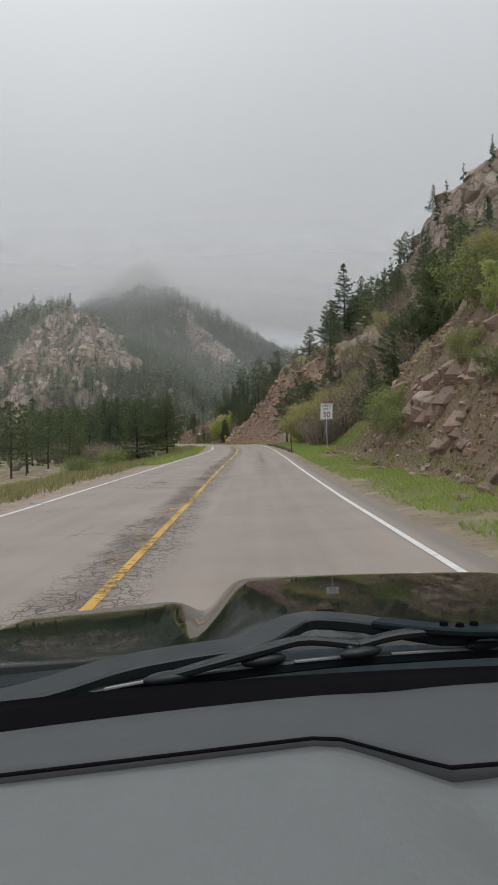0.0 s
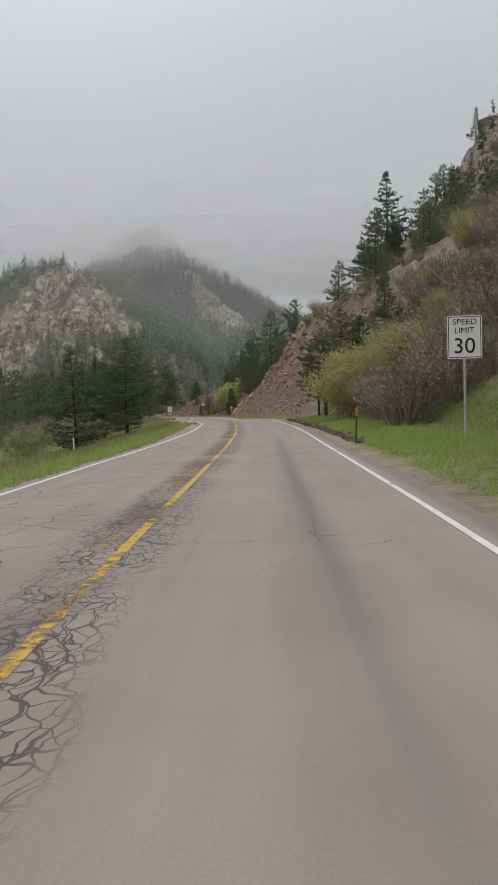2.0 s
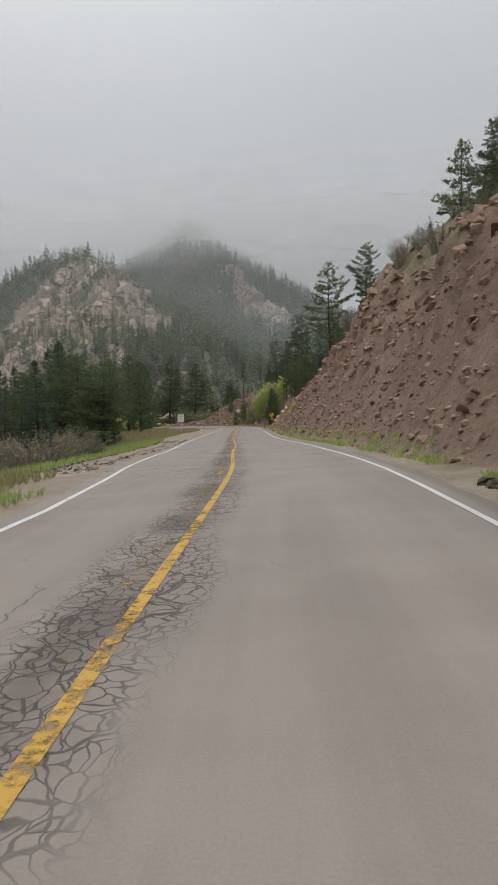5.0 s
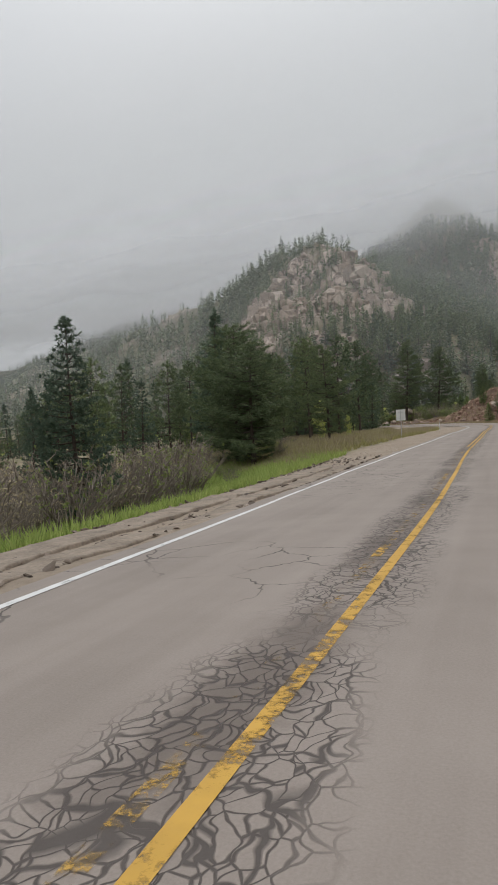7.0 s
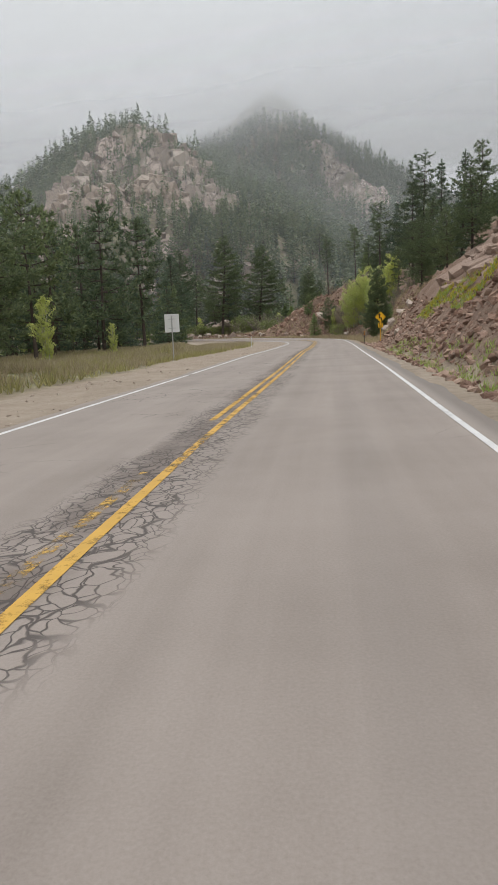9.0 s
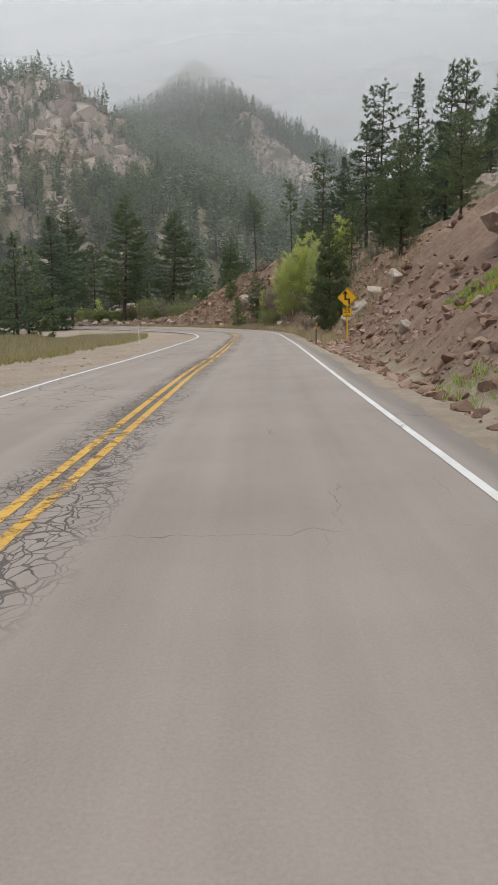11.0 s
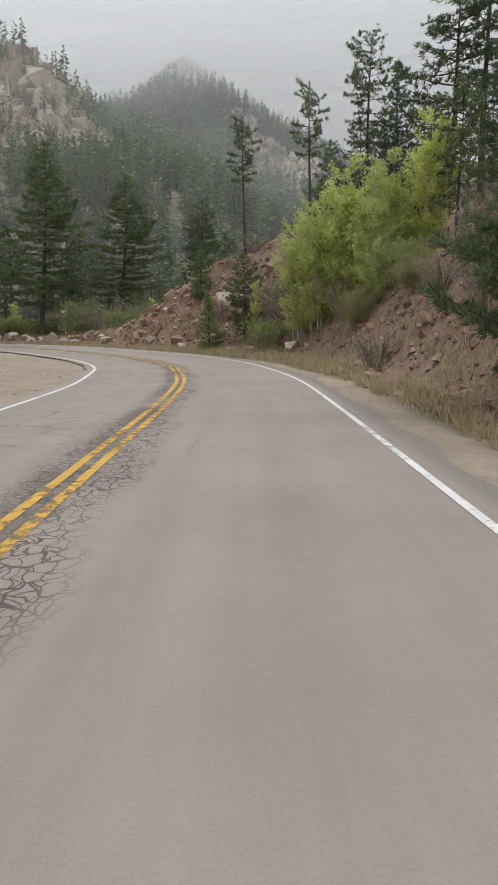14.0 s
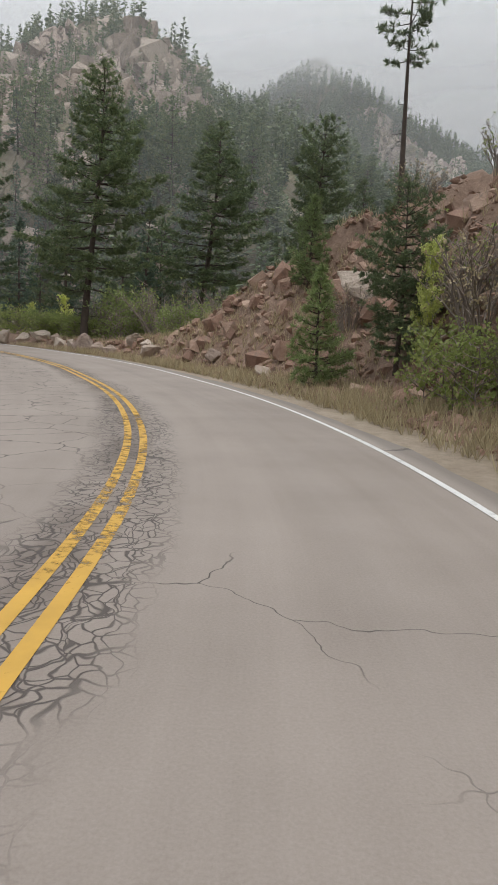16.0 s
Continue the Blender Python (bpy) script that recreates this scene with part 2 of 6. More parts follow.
bump_node(n, l, math_node(n, l, "ADD", fine, math_node(n, l, "MULTIPLY", mid, 2.0)), 0.7, 0.12, b)

# road: old pinkish-grey asphalt, wheel paths, crazed middle, long cracks
M_ROAD, n, l, b = nodes_of("old_asphalt")
off, along = attr_node(n, "off"), attr_node(n, "along")
cb = n.new("ShaderNodeCombineXYZ")
l.new(off, cb.inputs[0])
l.new(along, cb.inputs[1])
uv = cb.outputs[0]
grain = noise_node(n, l, uv, 60, 4, 0.7)
patch = noise_node(n, l, uv, 0.5, 5)
stv = n.new("ShaderNodeMapping")
stv.inputs["Scale"].default_value = (1.6, 0.05, 1)
l.new(uv, stv.inputs["Vector"])
streak = noise_node(n, l, stv.outputs[0], 1.0, 4)
base = ramp_node(n, l, math_node(n, l, "ADD", math_node(n, l, "MULTIPLY", grain, 0.35), math_node(n, l, "ADD", math_node(n, l, "MULTIPLY", patch, 0.35), math_node(n, l, "MULTIPLY", streak, 0.35))), [(0.36, (0.22, 0.185, 0.161)), (0.55, (0.295, 0.251, 0.222)), (0.72, (0.355, 0.307, 0.275))])
# dark tyre-worn band in the right lane and a tar strip by the edge
dband = math_node(n, l, "ABSOLUTE", math_node(n, l, "SUBTRACT", off, 2.05))
band = math_node(n, l, "MULTIPLY", step_node(n, l, dband, 0.38, 0.02), step_node(n, l, noise_node(n, l, stv.outputs[0], 0.35, 3), 0.42, 0.62))
base = mix_node(n, l, math_node(n, l, "MULTIPLY", band, math_node(n, l, "ADD", 0.12, math_node(n, l, "MULTIPLY", step_node(n, l, along, 85, 55), 0.55))), base, (0.13, 0.122, 0.118))
edge = step_node(n, l, math_node(n, l, "ADD", off, math_node(n, l, "MULTIPLY", patch, 0.3)), 3.8, 3.95)
base = mix_node(n, l, math_node(n, l, "MULTIPLY", edge, 0.55), base, (0.15, 0.133, 0.12))
ragv = noise_node(n, l, uv, 2.2, 6, 0.7)
dmid = math_node(n, l, "ABSOLUTE", math_node(n, l, "ADD", off, 0.12))
worn = math_node(n, l, "MULTIPLY", step_node(n, l, math_node(n, l, "SUBTRACT", dmid, math_node(n, l, "MULTIPLY", ragv, 0.7)), 0.05, -0.18), step_node(n, l, noise_node(n, l, uv, 0.4, 4), 0.40, 0.55))
base = mix_node(n, l, math_node(n, l, "MULTIPLY", worn, 0.7), base, (0.12, 0.096, 0.082))
warp = n.new("ShaderNodeTexNoise")
warp.inputs["Scale"].default_value = 3.0
l.new(uv, warp.inputs["Vector"])
wv = n.new("ShaderNodeVectorMath")
wv.operation = "MULTIPLY_ADD"
l.new(warp.outputs["Color"], wv.inputs[0])
wv.inputs[1].default_value = (0.35, 0.35, 0)
l.new(uv, wv.inputs[2])


def crack_cells(scale, width, stretch=(1, 1, 1)):
    mp = n.new("ShaderNodeMapping")
    mp.inputs["Scale"].default_value = stretch
    l.new(wv.outputs[0], mp.inputs["Vector"])
    v = n.new("ShaderNodeTexVoronoi")
    v.feature = "DISTANCE_TO_EDGE"
    v.inputs["Scale"].default_value = scale
    l.new(mp.outputs[0], v.inputs["Vector"])
    return step_node(n, l, v.outputs["Distance"], width, width * 0.35)


crazed = math_node(n, l, "MAXIMUM", crack_cells(9.0, 0.055, (1, 0.7, 1)), crack_cells(3.6, 0.030, (1, 0.55, 1)))
coff = math_node(n, l, "ABSOLUTE", math_node(n, l, "SUBTRACT", off, 0.02))
pn = noise_node(n, l, uv, 0.33, 4)
cmask = math_node(n, l, "MULTIPLY", step_node(n, l, math_node(n, l, "SUBTRACT", coff, math_node(n, l, "MULTIPLY", pn, 1.0)), 0.16, -0.12), step_node(n, l, pn, 0.34, 0.46))
longc = math_node(n, l, "MULTIPLY", math_node(n, l, "MAXIMUM", crack_cells(0.42, 0.0011, (1, 0.45, 1)), crack_cells(0.16, 0.0007, (0.2, 1, 1))), step_node(n, l, noise_node(n, l, uv, 0.21, 3), 0.57, 0.64))
lft = math_node(n, l, "MULTIPLY", math_node(n, l, "MULTIPLY", crack_cells(1.0, 0.012), step_node(n, l, off, -0.3, -0.9)), math_node(n, l, "MAXIMUM", step_node(n, l, noise_node(n, l, uv, 0.17, 3), 0.5, 0.56), step_node(n, l, along, 221, 227)))
cracks = math_node(n, l, "MAXIMUM", math_node(n, l, "MULTIPLY", crazed, cmask), math_node(n, l, "MAXIMUM", longc, lft))
base = mix_node(n, l, math_node(n, l, "MULTIPLY", cracks, 0.85), base, (0.06, 0.05, 0.046))
l.new(base, b.inputs["Base Color"])
b.inputs["Roughness"].default_value = 0.72
b.inputs["Specular IOR Level"].default_value = 0.35
bump_node(n, l, math_node(n, l, "SUBTRACT", math_node(n, l, "MULTIPLY", grain, 0.25), cracks), 0.6, 0.012, b)


def mat_paint(name, col, wear_lo, wear_hi):
    """Road paint, worn through to the asphalt in flakes."""
    m, n, l, b = nodes_of(name)
    tc = n.new("ShaderNodeTexCoord").outputs["Object"]
    f = math_node(n, l, "ADD", math_node(n, l, "MULTIPLY", noise_node(n, l, tc, 7, 8, 0.75), 0.6), math_node(n, l, "MULTIPLY", noise_node(n, l, tc, 0.5, 3), 0.4))
    w = step_node(n, l, f, wear_lo, wear_hi)
    tone = ramp_node(n, l, noise_node(n, l, tc, 2.5), [(0.3, tuple(c * 0.8 for c in col)), (0.7, col)])
    l.new(tone, b.inputs["Base Color"])
    b.inputs["Roughness"].default_value = 0.6
    l.new(w, b.inputs["Alpha"])
    return m


M_WHITE = mat_paint("white_road_paint", (0.74, 0.73, 0.72), 0.33, 0.45)
M_YELLOW = mat_paint("yellow_road_paint", (0.62, 0.36, 0.06), 0.40, 0.50)
M_YELLOW_WORN = mat_paint("worn_yellow_road_paint", (0.60, 0.36, 0.07), 0.53, 0.62)


# ================= plan of the road =================
MIDLINE = [(-1.5, -90), (-1.5, -10), (-1.48, 15), (-1.42, 30), (-1.28, 45), (-1.22, 58), (-1.35, 68), (-1.75, 78), (-2.38, 90), (-3.45, 100), (-4.65, 112), (-5.95, 123), (-6.8, 130), (-7.55, 137), (-8.3, 145), (-9.05, 153), (-9.75, 160), (-10.9, 171.5),
           (-11.75, 181), (-12.6, 190), (-13.45, 198), (-14.4, 207), (-15.2, 213), (-16.3, 218), (-17.6, 222.6), (-19.6, 227.3), (-22.5, 232.3), (-26.2, 237.3), (-30.7, 242.5), (-37.5, 248.5), (-47, 255), (-62, 260.5), (-90, 264), (-135, 262)]
K = 1.5                   # metres to one unit of the plan of hills, trees and rocks


def up(z):
    """Height in metres of a height in the plan."""
    return K * z - 0.675


def spline(points, n):
    p = np.array(points, float)
    out = []
    for i in range(len(p) - 1):
        a, b, c, d = p[max(i - 1, 0)], p[i], p[i + 1], p[min(i + 2, len(p) - 1)]
        for k in range(n):
            t = k / n
            out.append(0.5 * (2 * b + (c - a) * t + (2 * a - 5 * b + 4 * c - d) * t * t + (3 * b - a - 3 * c + d) * t ** 3))
    out.append(p[-1])
    return np.array(out)


raw = spline(MIDLINE, 40)
cum = np.r_[0, np.cumsum(np.linalg.norm(np.diff(raw, axis=0), axis=1))]
STEP = 0.5
arc = np.arange(0, cum[-1], STEP)
MID = np.c_[np.interp(arc, cum, raw[:, 0]), np.interp(arc, cum, raw[:, 1])]
TAN = np.gradient(MID, axis=0)
TAN /= np.linalg.norm(TAN, axis=1)[:, None]
SIDE = np.c_[TAN[:, 1], -TAN[:, 0]]
ARC = arc - 90.0          # metres along the road from the walk's start
GRADE_S = [-90, 0, 15, 23, 30, 38, 53, 86, 89, 96, 103, 110, 117, 124, 131, 138, 146, 173, 182, 207, 214, 220, 228, 238, 252, 350]
GRADE_Z = [-0.4, -0.033, 0.03, 0.12, 0.2, 0.3, 0.42, 0.93, 0.96, 0.98, 0.95, 0.87, 0.77, 0.72, 0.74, 0.79, 0.82, 0.91, 0.88, 0.88, 0.92, 0.97, 1.02, 1.13, 1.35, 2.4]
MIDZ = np.interp(ARC, GRADE_S, GRADE_Z)
BANK = np.interp(ARC, [-90, 205, 220, 240, 300, 345], [0.021, 0.021, 0.018, 0.03, 0.03, 0.02])
TOE_S = [-90, 0, 21, 36, 48, 75, 85, 93, 150, 168, 183, 210, 228, 237, 245, 270]
TOE_O = [7.5, 7.2, 6.9, 7.05, 8.2, 8.6, 7.3, 5.4, 5.1, 5.1, 5.6, 6.6, 7.6, 7.4, 6.3, 6.6]


def road_place(x, y):
    """Nearest station of the midline and the offset to its right, for arrays of places."""
    x, y = np.atleast_1d(np.asarray(x, float)), np.atleast_1d(np.asarray(y, float))
    idx = np.empty(len(x), int)
    for k in range(0, len(x), 4000):
        d = (x[k:k + 4000, None] - MID[None, ::2, 0]) ** 2 + (y[k:k + 4000, None] - MID[None, ::2, 1]) ** 2
        idx[k:k + 4000] = d.argmin(1) * 2
    dx, dy = x - MID[idx, 0], y - MID[idx, 1]
    side = dx * SIDE[idx, 0] + dy * SIDE[idx, 1]
    return idx, np.sign(side) * np.hypot(dx, dy)


def lattice(ix, iy, seed):
    h = (ix * 374761393 + iy * 668265263 + seed * 974634777) & 0xFFFFFFFF
    h = ((h ^ (h >> 13)) * 1274126177) & 0xFFFFFFFF
    return ((h ^ (h >> 16)) & 0xFFFF) / 65535.0


def fbm(x, y, scale, octaves=4, seed=0):
    """Smooth value noise, 0 to 1."""
    out, amp, tot = np.zeros(np.shape(x)), 1.0, 0.0
    for o in range(octaves):
        fx, fy = np.asarray(x) / scale, np.asarray(y) / scale
        ix, iy = np.floor(fx).astype(np.int64), np.floor(fy).astype(np.int64)
        u, v = fx - ix, fy - iy
        u, v = u * u * (3 - 2 * u), v * v * (3 - 2 * v)
        a, b = lattice(ix, iy, seed + o), lattice(ix + 1, iy, seed + o)
        c, d = lattice(ix, iy + 1, seed + o), lattice(ix + 1, iy + 1, seed + o)
        out += amp * ((a * (1 - u) + b * u) * (1 - v) + (c * (1 - u) + d * u) * v)
        tot, amp, scale = tot + amp, amp * 0.5, scale * 0.5
    return out / tot


def blocks(x, y, scale, seed):
    """Random height of the nearest block, 0 to 1: steps between the blocks are sheer."""
    fx, fy = np.asarray(x) / scale, np.asarray(y) / scale
    ix, iy = np.floor(fx).astype(np.int64), np.floor(fy).astype(np.int64)
    best, val = np.full(np.shape(fx), 9.0), np.zeros(np.shape(fx))
    for dx in (-1, 0, 1):
        for dy in (-1, 0, 1):
            jx, jy = ix + dx, iy + dy
            dist = (jx + lattice(jx, jy, seed) - fx) ** 2 + (jy + lattice(jx, jy, seed + 1) - fy) ** 2
            near_ = dist < best
            best = np.where(near_, dist, best)
            val = np.where(near_, lattice(jx, jy, seed + 2), val)
    return val


# ridges of the mountains, in metres: two ends (x, y, z) and the fall per metre to their sides
RIDGES = [
    # the nearer knob: its crest, the spur towards the road, and the long ridge falling away behind it
    (-77, 358, 63, -84, 363, 71, 1.3), (-84, 363, 71, -104, 384, 83, 1.0), (-104, 384, 83, -140, 402, 77, 0.8), (-140, 402, 77, -205, 420, 65, 0.7), (-205, 420, 65, -330, 430, 48, 0.5),
    (-80, 358, 62, -72, 338, 41, 1.15), (-72, 338, 41, -66, 312, 25, 0.9), (-66, 312, 25, -64, 288, 14, 0.7), (-95, 372, 66, -100, 330, 44, 0.85),
    # the saddle, the peak behind, its two shoulders and what rises into the cloud
    (-86, 366, 62, -92, 430, 73, 0.55), (-92, 430, 73, -93, 490, 90, 0.55), (-93, 490, 90, -84, 556, 128, 0.6), (-84, 558, 130, -66, 564, 128, 0.7),
    (-66, 564, 128, -36, 512, 89, 0.8), (-36, 512, 89, -7, 424, 52, 0.75), (-7, 424, 52, 12, 380, 38, 0.7), (-74, 560, 128, -50, 440, 57, 0.7),
    (-84, 600, 138, -98, 650, 180, 0.9), (-98, 650, 180, -150, 670, 150, 0.7), (-180, 560, 96, -390, 660, 120, 0.4),
    # the hillside above the road
    (90, 495, 92, 180, 630, 164, 0.6), (36, 196, 41, 58, 232, 64, 0.95), (58, 232, 64, 66, 226, 83, 1.9), (66, 226, 83, 82, 214, 92, 2.2), (82, 214, 92, 112, 188, 106, 1.6), (24, 284, 33, 55, 290, 48, 1.0), (-390, 375, 53, -630, 495, 134, 0.4),
]


CRAG_ZONES = [(-47, 532, 10, 0.9), (-37, 508, 13, 1.0), (-25, 474, 13, 1.0), (-12, 438, 12, 1.0), (-76, 552, 15, 0.3), (-88, 350, 34, 0.72), (-62, 470, 30, 0.22), (-50, 405, 30, 0.2), (-49, 381, 5, 0.9), (-49, 438, 6, 0.9), (-58, 402, 5, 0.6), (-40, 408, 5, 0.5),
              (-78, 359, 9, 0.9), (-84, 345, 10, 1.0), (-70, 338, 9, 1.0), (-97, 334, 15, 1.0), (-100, 312, 12, 0.7), (-100, 377, 11, 0.7), (-128, 396, 22, 0.5), (-67, 303, 9, 0.7), (-185, 410, 26, 0.35),
              (70, 224, 15, 0.95), (88, 210, 14, 0.8), (48, 200, 10, 0.5), (18, 275, 12, 0.7), (39, 280, 13, 0.6), (12, 300, 10, 0.5)]


def cragginess(x, y):
    """Where bare rock comes through, 0 to 1."""
    x, y = np.asarray(x), np.asarray(y)
    out = np.zeros(len(x))
    for cx, cy, rad, amount in CRAG_ZONES:
        out = np.maximum(out, amount * np.clip(1.5 - np.hypot(x - cx, y - cy) / rad, 0, 1))
    return np.clip(out * 1.25 + (fbm(x, y, 13, 4, 55) - 0.55) * 2.2, 0, 1)


def ground_z(x, y):
    """Height of the ground, for arrays of places."""
    x, y = np.atleast_1d(np.asarray(x, float)), np.atleast_1d(np.asarray(y, float))
    idx, o = road_place(x, y)
    s, z0, bk = ARC[idx], MIDZ[idx], BANK[idx]
    road = z0 + bk * np.clip(o, -5, 5)
    n1, n2 = fbm(x, y, 11, 4, 1), fbm(x, y, 2.8, 3, 5)
    # right side: verge, cut slope, hillside
    toe = np.interp(s, TOE_S, TOE_O)
    s1 = np.interp(s, [0, 30, 45, 67, 84, 93, 150, 168, 188, 210, 228, 240, 252, 264, 285], [1.6, 1.9, 1.1, 0.9, 1.1, 1.35, 1.3, 0.95, 1.0, 1.1, 1.2, 1.3, 1.2, 0.8, 0.1])
    h1 = np.interp(s, [0, 30, 52, 84, 96, 120, 138, 159, 172, 188, 210, 228, 238, 245, 251, 258, 276], [3.7, 4.5, 3.0, 3.7, 9.0, 12.0, 15.0, 15.7, 9.7, 6.0, 5.2, 4.6, 6.2, 5.2, 1.2, 0.5, 0.4])
    s2 = np.interp(s, [-90, 0, 82, 112, 165, 225, 240, 250, 258, 285], [0.9, 0.92, 0.85, 0.62, 0.58, 0.5, 0.36, 0.16, 0.06, 0.05])
    over = np.maximum(o - toe, 0)
    cut = np.minimum(over * s1, h1)
    hill = cut + s2 * np.maximum(over - h1 / np.maximum(s1, 0.05), 0)
    hill = np.minimum(hill, 93 + 0.3 * np.maximum(over - 99, 0))
    rough = np.clip(over / 3, 0, 1)
    verge = 0.30 * np.clip((o - 4.5) / 2.0, 0, 1) * np.clip((toe - 6.4) / 1.5, 0, 1) - 0.10 * np.clip((o - 4.4) / 0.6, 0, 1) * np.clip((toe - o) / 0.6, 0, 1) * np.clip((s - 88) / 6, 0, 1)
    right = road - 0.06 * np.clip((o - 4.15) / 0.2, 0, 1) + verge + hill + rough * ((n1 - 0.5) * 2.0 + (n2 - 0.5) * 1.1 + (blocks(x, y, 1.4, 71) - 0.5) * 0.8 + (blocks(x, y, 3.4, 75) - 0.5) * 1.7 * np.clip((s - 90) / 8, 0, 1) * np.clip((190 - s) / 15, 0, 1)) * np.clip(hill / 4, 0.25, 1.6)
    # left side: sandy shoulder, falling bank, valley floor
    wide = np.interp(s, [-90, 0, 37, 57, 78, 93, 120, 157, 188, 210, 225, 243, 270], [6.2, 6.2, 5.4, 4.8, 5.2, 6.0, 6.6, 7.0, 9.4, 13.0, 14.0, 14.0, 10.0])
    lo = np.maximum(-o - wide, 0)
    mound = np.clip((s - 132) / 18, 0, 1) * np.clip((222 - s) / 14, 0, 1) * np.clip(lo / 2.5, 0, 1)
    left = road - 0.04 - 0.012 * np.clip(-o - 3.7, 0, 12) - np.minimum(0.24 * lo, 1.4) * (1 - 0.85 * mound) + 0.45 * mound - 0.08 * np.clip((-o - 4.2) / 0.3, 0, 1) * np.clip((s - 92) / 5, 0, 1) * np.clip((142 - s) / 6, 0, 1) - 0.02 * np.clip(lo - 5, 0, 50) + np.clip(lo / 2, 0, 1) * ((n1 - 0.5) * 0.9 + (n2 - 0.5) * 0.3)
    z = np.where(o > 0, right, left)
    far = np.full(len(x), -9.0)
    for ax, ay, az, bx, by, bz, fall in RIDGES:
        ux, uy = bx - ax, by - ay
        t = np.clip(((x - ax) * ux + (y - ay) * uy) / (ux * ux + uy * uy), 0, 1)
        far = np.maximum(far, az + (bz - az) * t - fall * np.hypot(x - ax - t * ux, y - ay - t * uy))
    crag = np.abs(fbm(x, y, 39, 5, 21) - 0.5) * 2
    far = far + (fbm(x, y, 52, 3, 9) - 0.5) * 5 + (crag - 0.25) * 7 + (fbm(x, y, 13, 4, 1) - 0.5) * 5
    bare = cragginess(x, y)
    far = far + bare * (6.5 * (blocks(x, y, 12.0, 61) - 0.5) + 4.0 * (blocks(x, y, 4.8, 64) - 0.5) + 1.8 * (blocks(x, y, 2.2, 67) - 0.5) + 0.8)
    clear = np.clip((np.abs(o) - 20) / 21, 0, 1)
    far = far * clear + (1 - clear) * -14
    d = z - far
    k = np.clip(0.5 - d / 12.0, 0, 1)
    z = np.where(d < -6, far, np.where(d > 6, z, z * (1 - k) + far * k + 3.0 * k * (1 - k)))
    onroad = (o > -3.5) & (o < 4.2)
    return np.where(onroad, road - 0.10, z)


def gz(x, y):
    return float(ground_z([x], [y])[0])


# ================= mesh helpers =================
def mesh_of(name, verts, faces, mat, smooth=False):
    me = bpy.data.meshes.new(name)
    me.from_pydata(verts.tolist() if hasattr(verts, "tolist") else verts, [], faces.tolist() if hasattr(faces, "tolist") else faces)
    me.materials.append(mat)
    if smooth:
        me.shade_smooth()
    return me


def part(name, bm, material, parent, label=""):
    """Links a bmesh, or a mesh, as one part under a thing or another part."""
    if isinstance(bm, bmesh.types.BMesh):
        me = bpy.data.meshes.new(name)
        bm.to_mesh(me)
        bm.free()
        me.materials.append(material)
    else:
        me = bm
    ob = new(name, me)
    ob.parent = parent
    if label:
        tagged(ob, label)
    return ob


def box_bm(cx, cy, cz, sx, sy, sz, bevel=0.0):
    bm = bmesh.new()
    bmesh.ops.create_cube(bm, size=1.0, matrix=Matrix.Translation((cx, cy, cz)) @ Matrix.Diagonal((sx, sy, sz, 1)))
    if bevel:
        bmesh.ops.bevel(bm, geom=bm.edges[:], offset=bevel, segments=2, affect="EDGES")
    return bm


def add_attr(me, name, values):
    a = me.attributes.new(name, "FLOAT", "POINT")
    a.data.foreach_set("value", np.asarray(values, np.float32))


# ================= ground and road =================
def graded(parts):
    out = []
    for a, b, st in parts:
        out += list(np.arange(a, b, st))
    return np.array(out + [parts[-1][1]])


gx = graded([(-3900, -900, 375), (-900, -390, 51), (-390, -165, 9), (-165, -114, 2.4), (-114, -48, 1.05), (-48, -30, 0.9), (-30, 20, 0.5), (20, 45, 1.1), (45, 99, 1.6), (99, 135, 3.7), (135, 450, 30), (450, 3900, 345)])
gy = graded([(-2200, -300, 300), (-300, -45, 25), (-45, 0, 3), (0, 262, 0.6), (262, 300, 1.5), (300, 384, 1.1), (384, 450, 1.8), (450, 590, 3.0), (590, 700, 9), (700, 1350, 60), (1350, 4500, 450)])
XX, YY = np.meshgrid(gx, gy)
px, py = XX.ravel(), YY.ravel()
pz = ground_z(px, py)
nx, ny = len(gx), len(gy)
q = np.arange(nx * ny).reshape(ny, nx)
faces = np.stack([q[:-1, :-1], q[:-1, 1:], q[1:, 1:], q[1:, :-1]], -1).reshape(-1, 4)
ground_me = mesh_of("ground", np.c_[px, py, pz], faces, M_GROUND, True)
g_idx, g_o = road_place(px, py)
g_s = ARC[g_idx]
gyy, gxx = np.gradient(pz.reshape(ny, nx), gy, gx)
steep = np.hypot(gxx, gyy).ravel()
wob = fbm(px, py, 3.0, 3, 31)
wob2 = fbm(px, py, 14, 3, 37)
toe_s = np.interp(g_s, TOE_S, TOE_O)
grass_r = np.interp(g_s, [0, 15, 39, 50], [0.35, 0.4, 0.5, 1.0]) * np.clip((g_o - 4.2 - wob * 0.5) / 0.3, 0, 1) * np.clip((toe_s + 1.2 - g_o + wob) / 0.5, 0, 1) * np.clip((87 - g_s) / 6, 0, 1)
sand_l = np.interp(g_s, [0, 28, 45, 57, 78, 96, 135, 165, 188, 210, 240], [5.6, 5.0, 3.9, 3.5, 3.4, 6.0, 6.8, 7.4, 9.6, 13.0, 14.0])
grass_l = np.interp(g_s, [0, 130, 150], [1, 1, 0.45]) * np.clip((-g_o - sand_l - wob * 0.9) / 0.5, 0, 1) * np.clip((18 + g_o + np.interp(g_s, [0, 180, 225], [0, 3, 10])) / 4, 0, 1)
grass_hill = 0.14 * np.clip((wob2 - 0.5) * 6, 0, 1) * (g_o > 9)
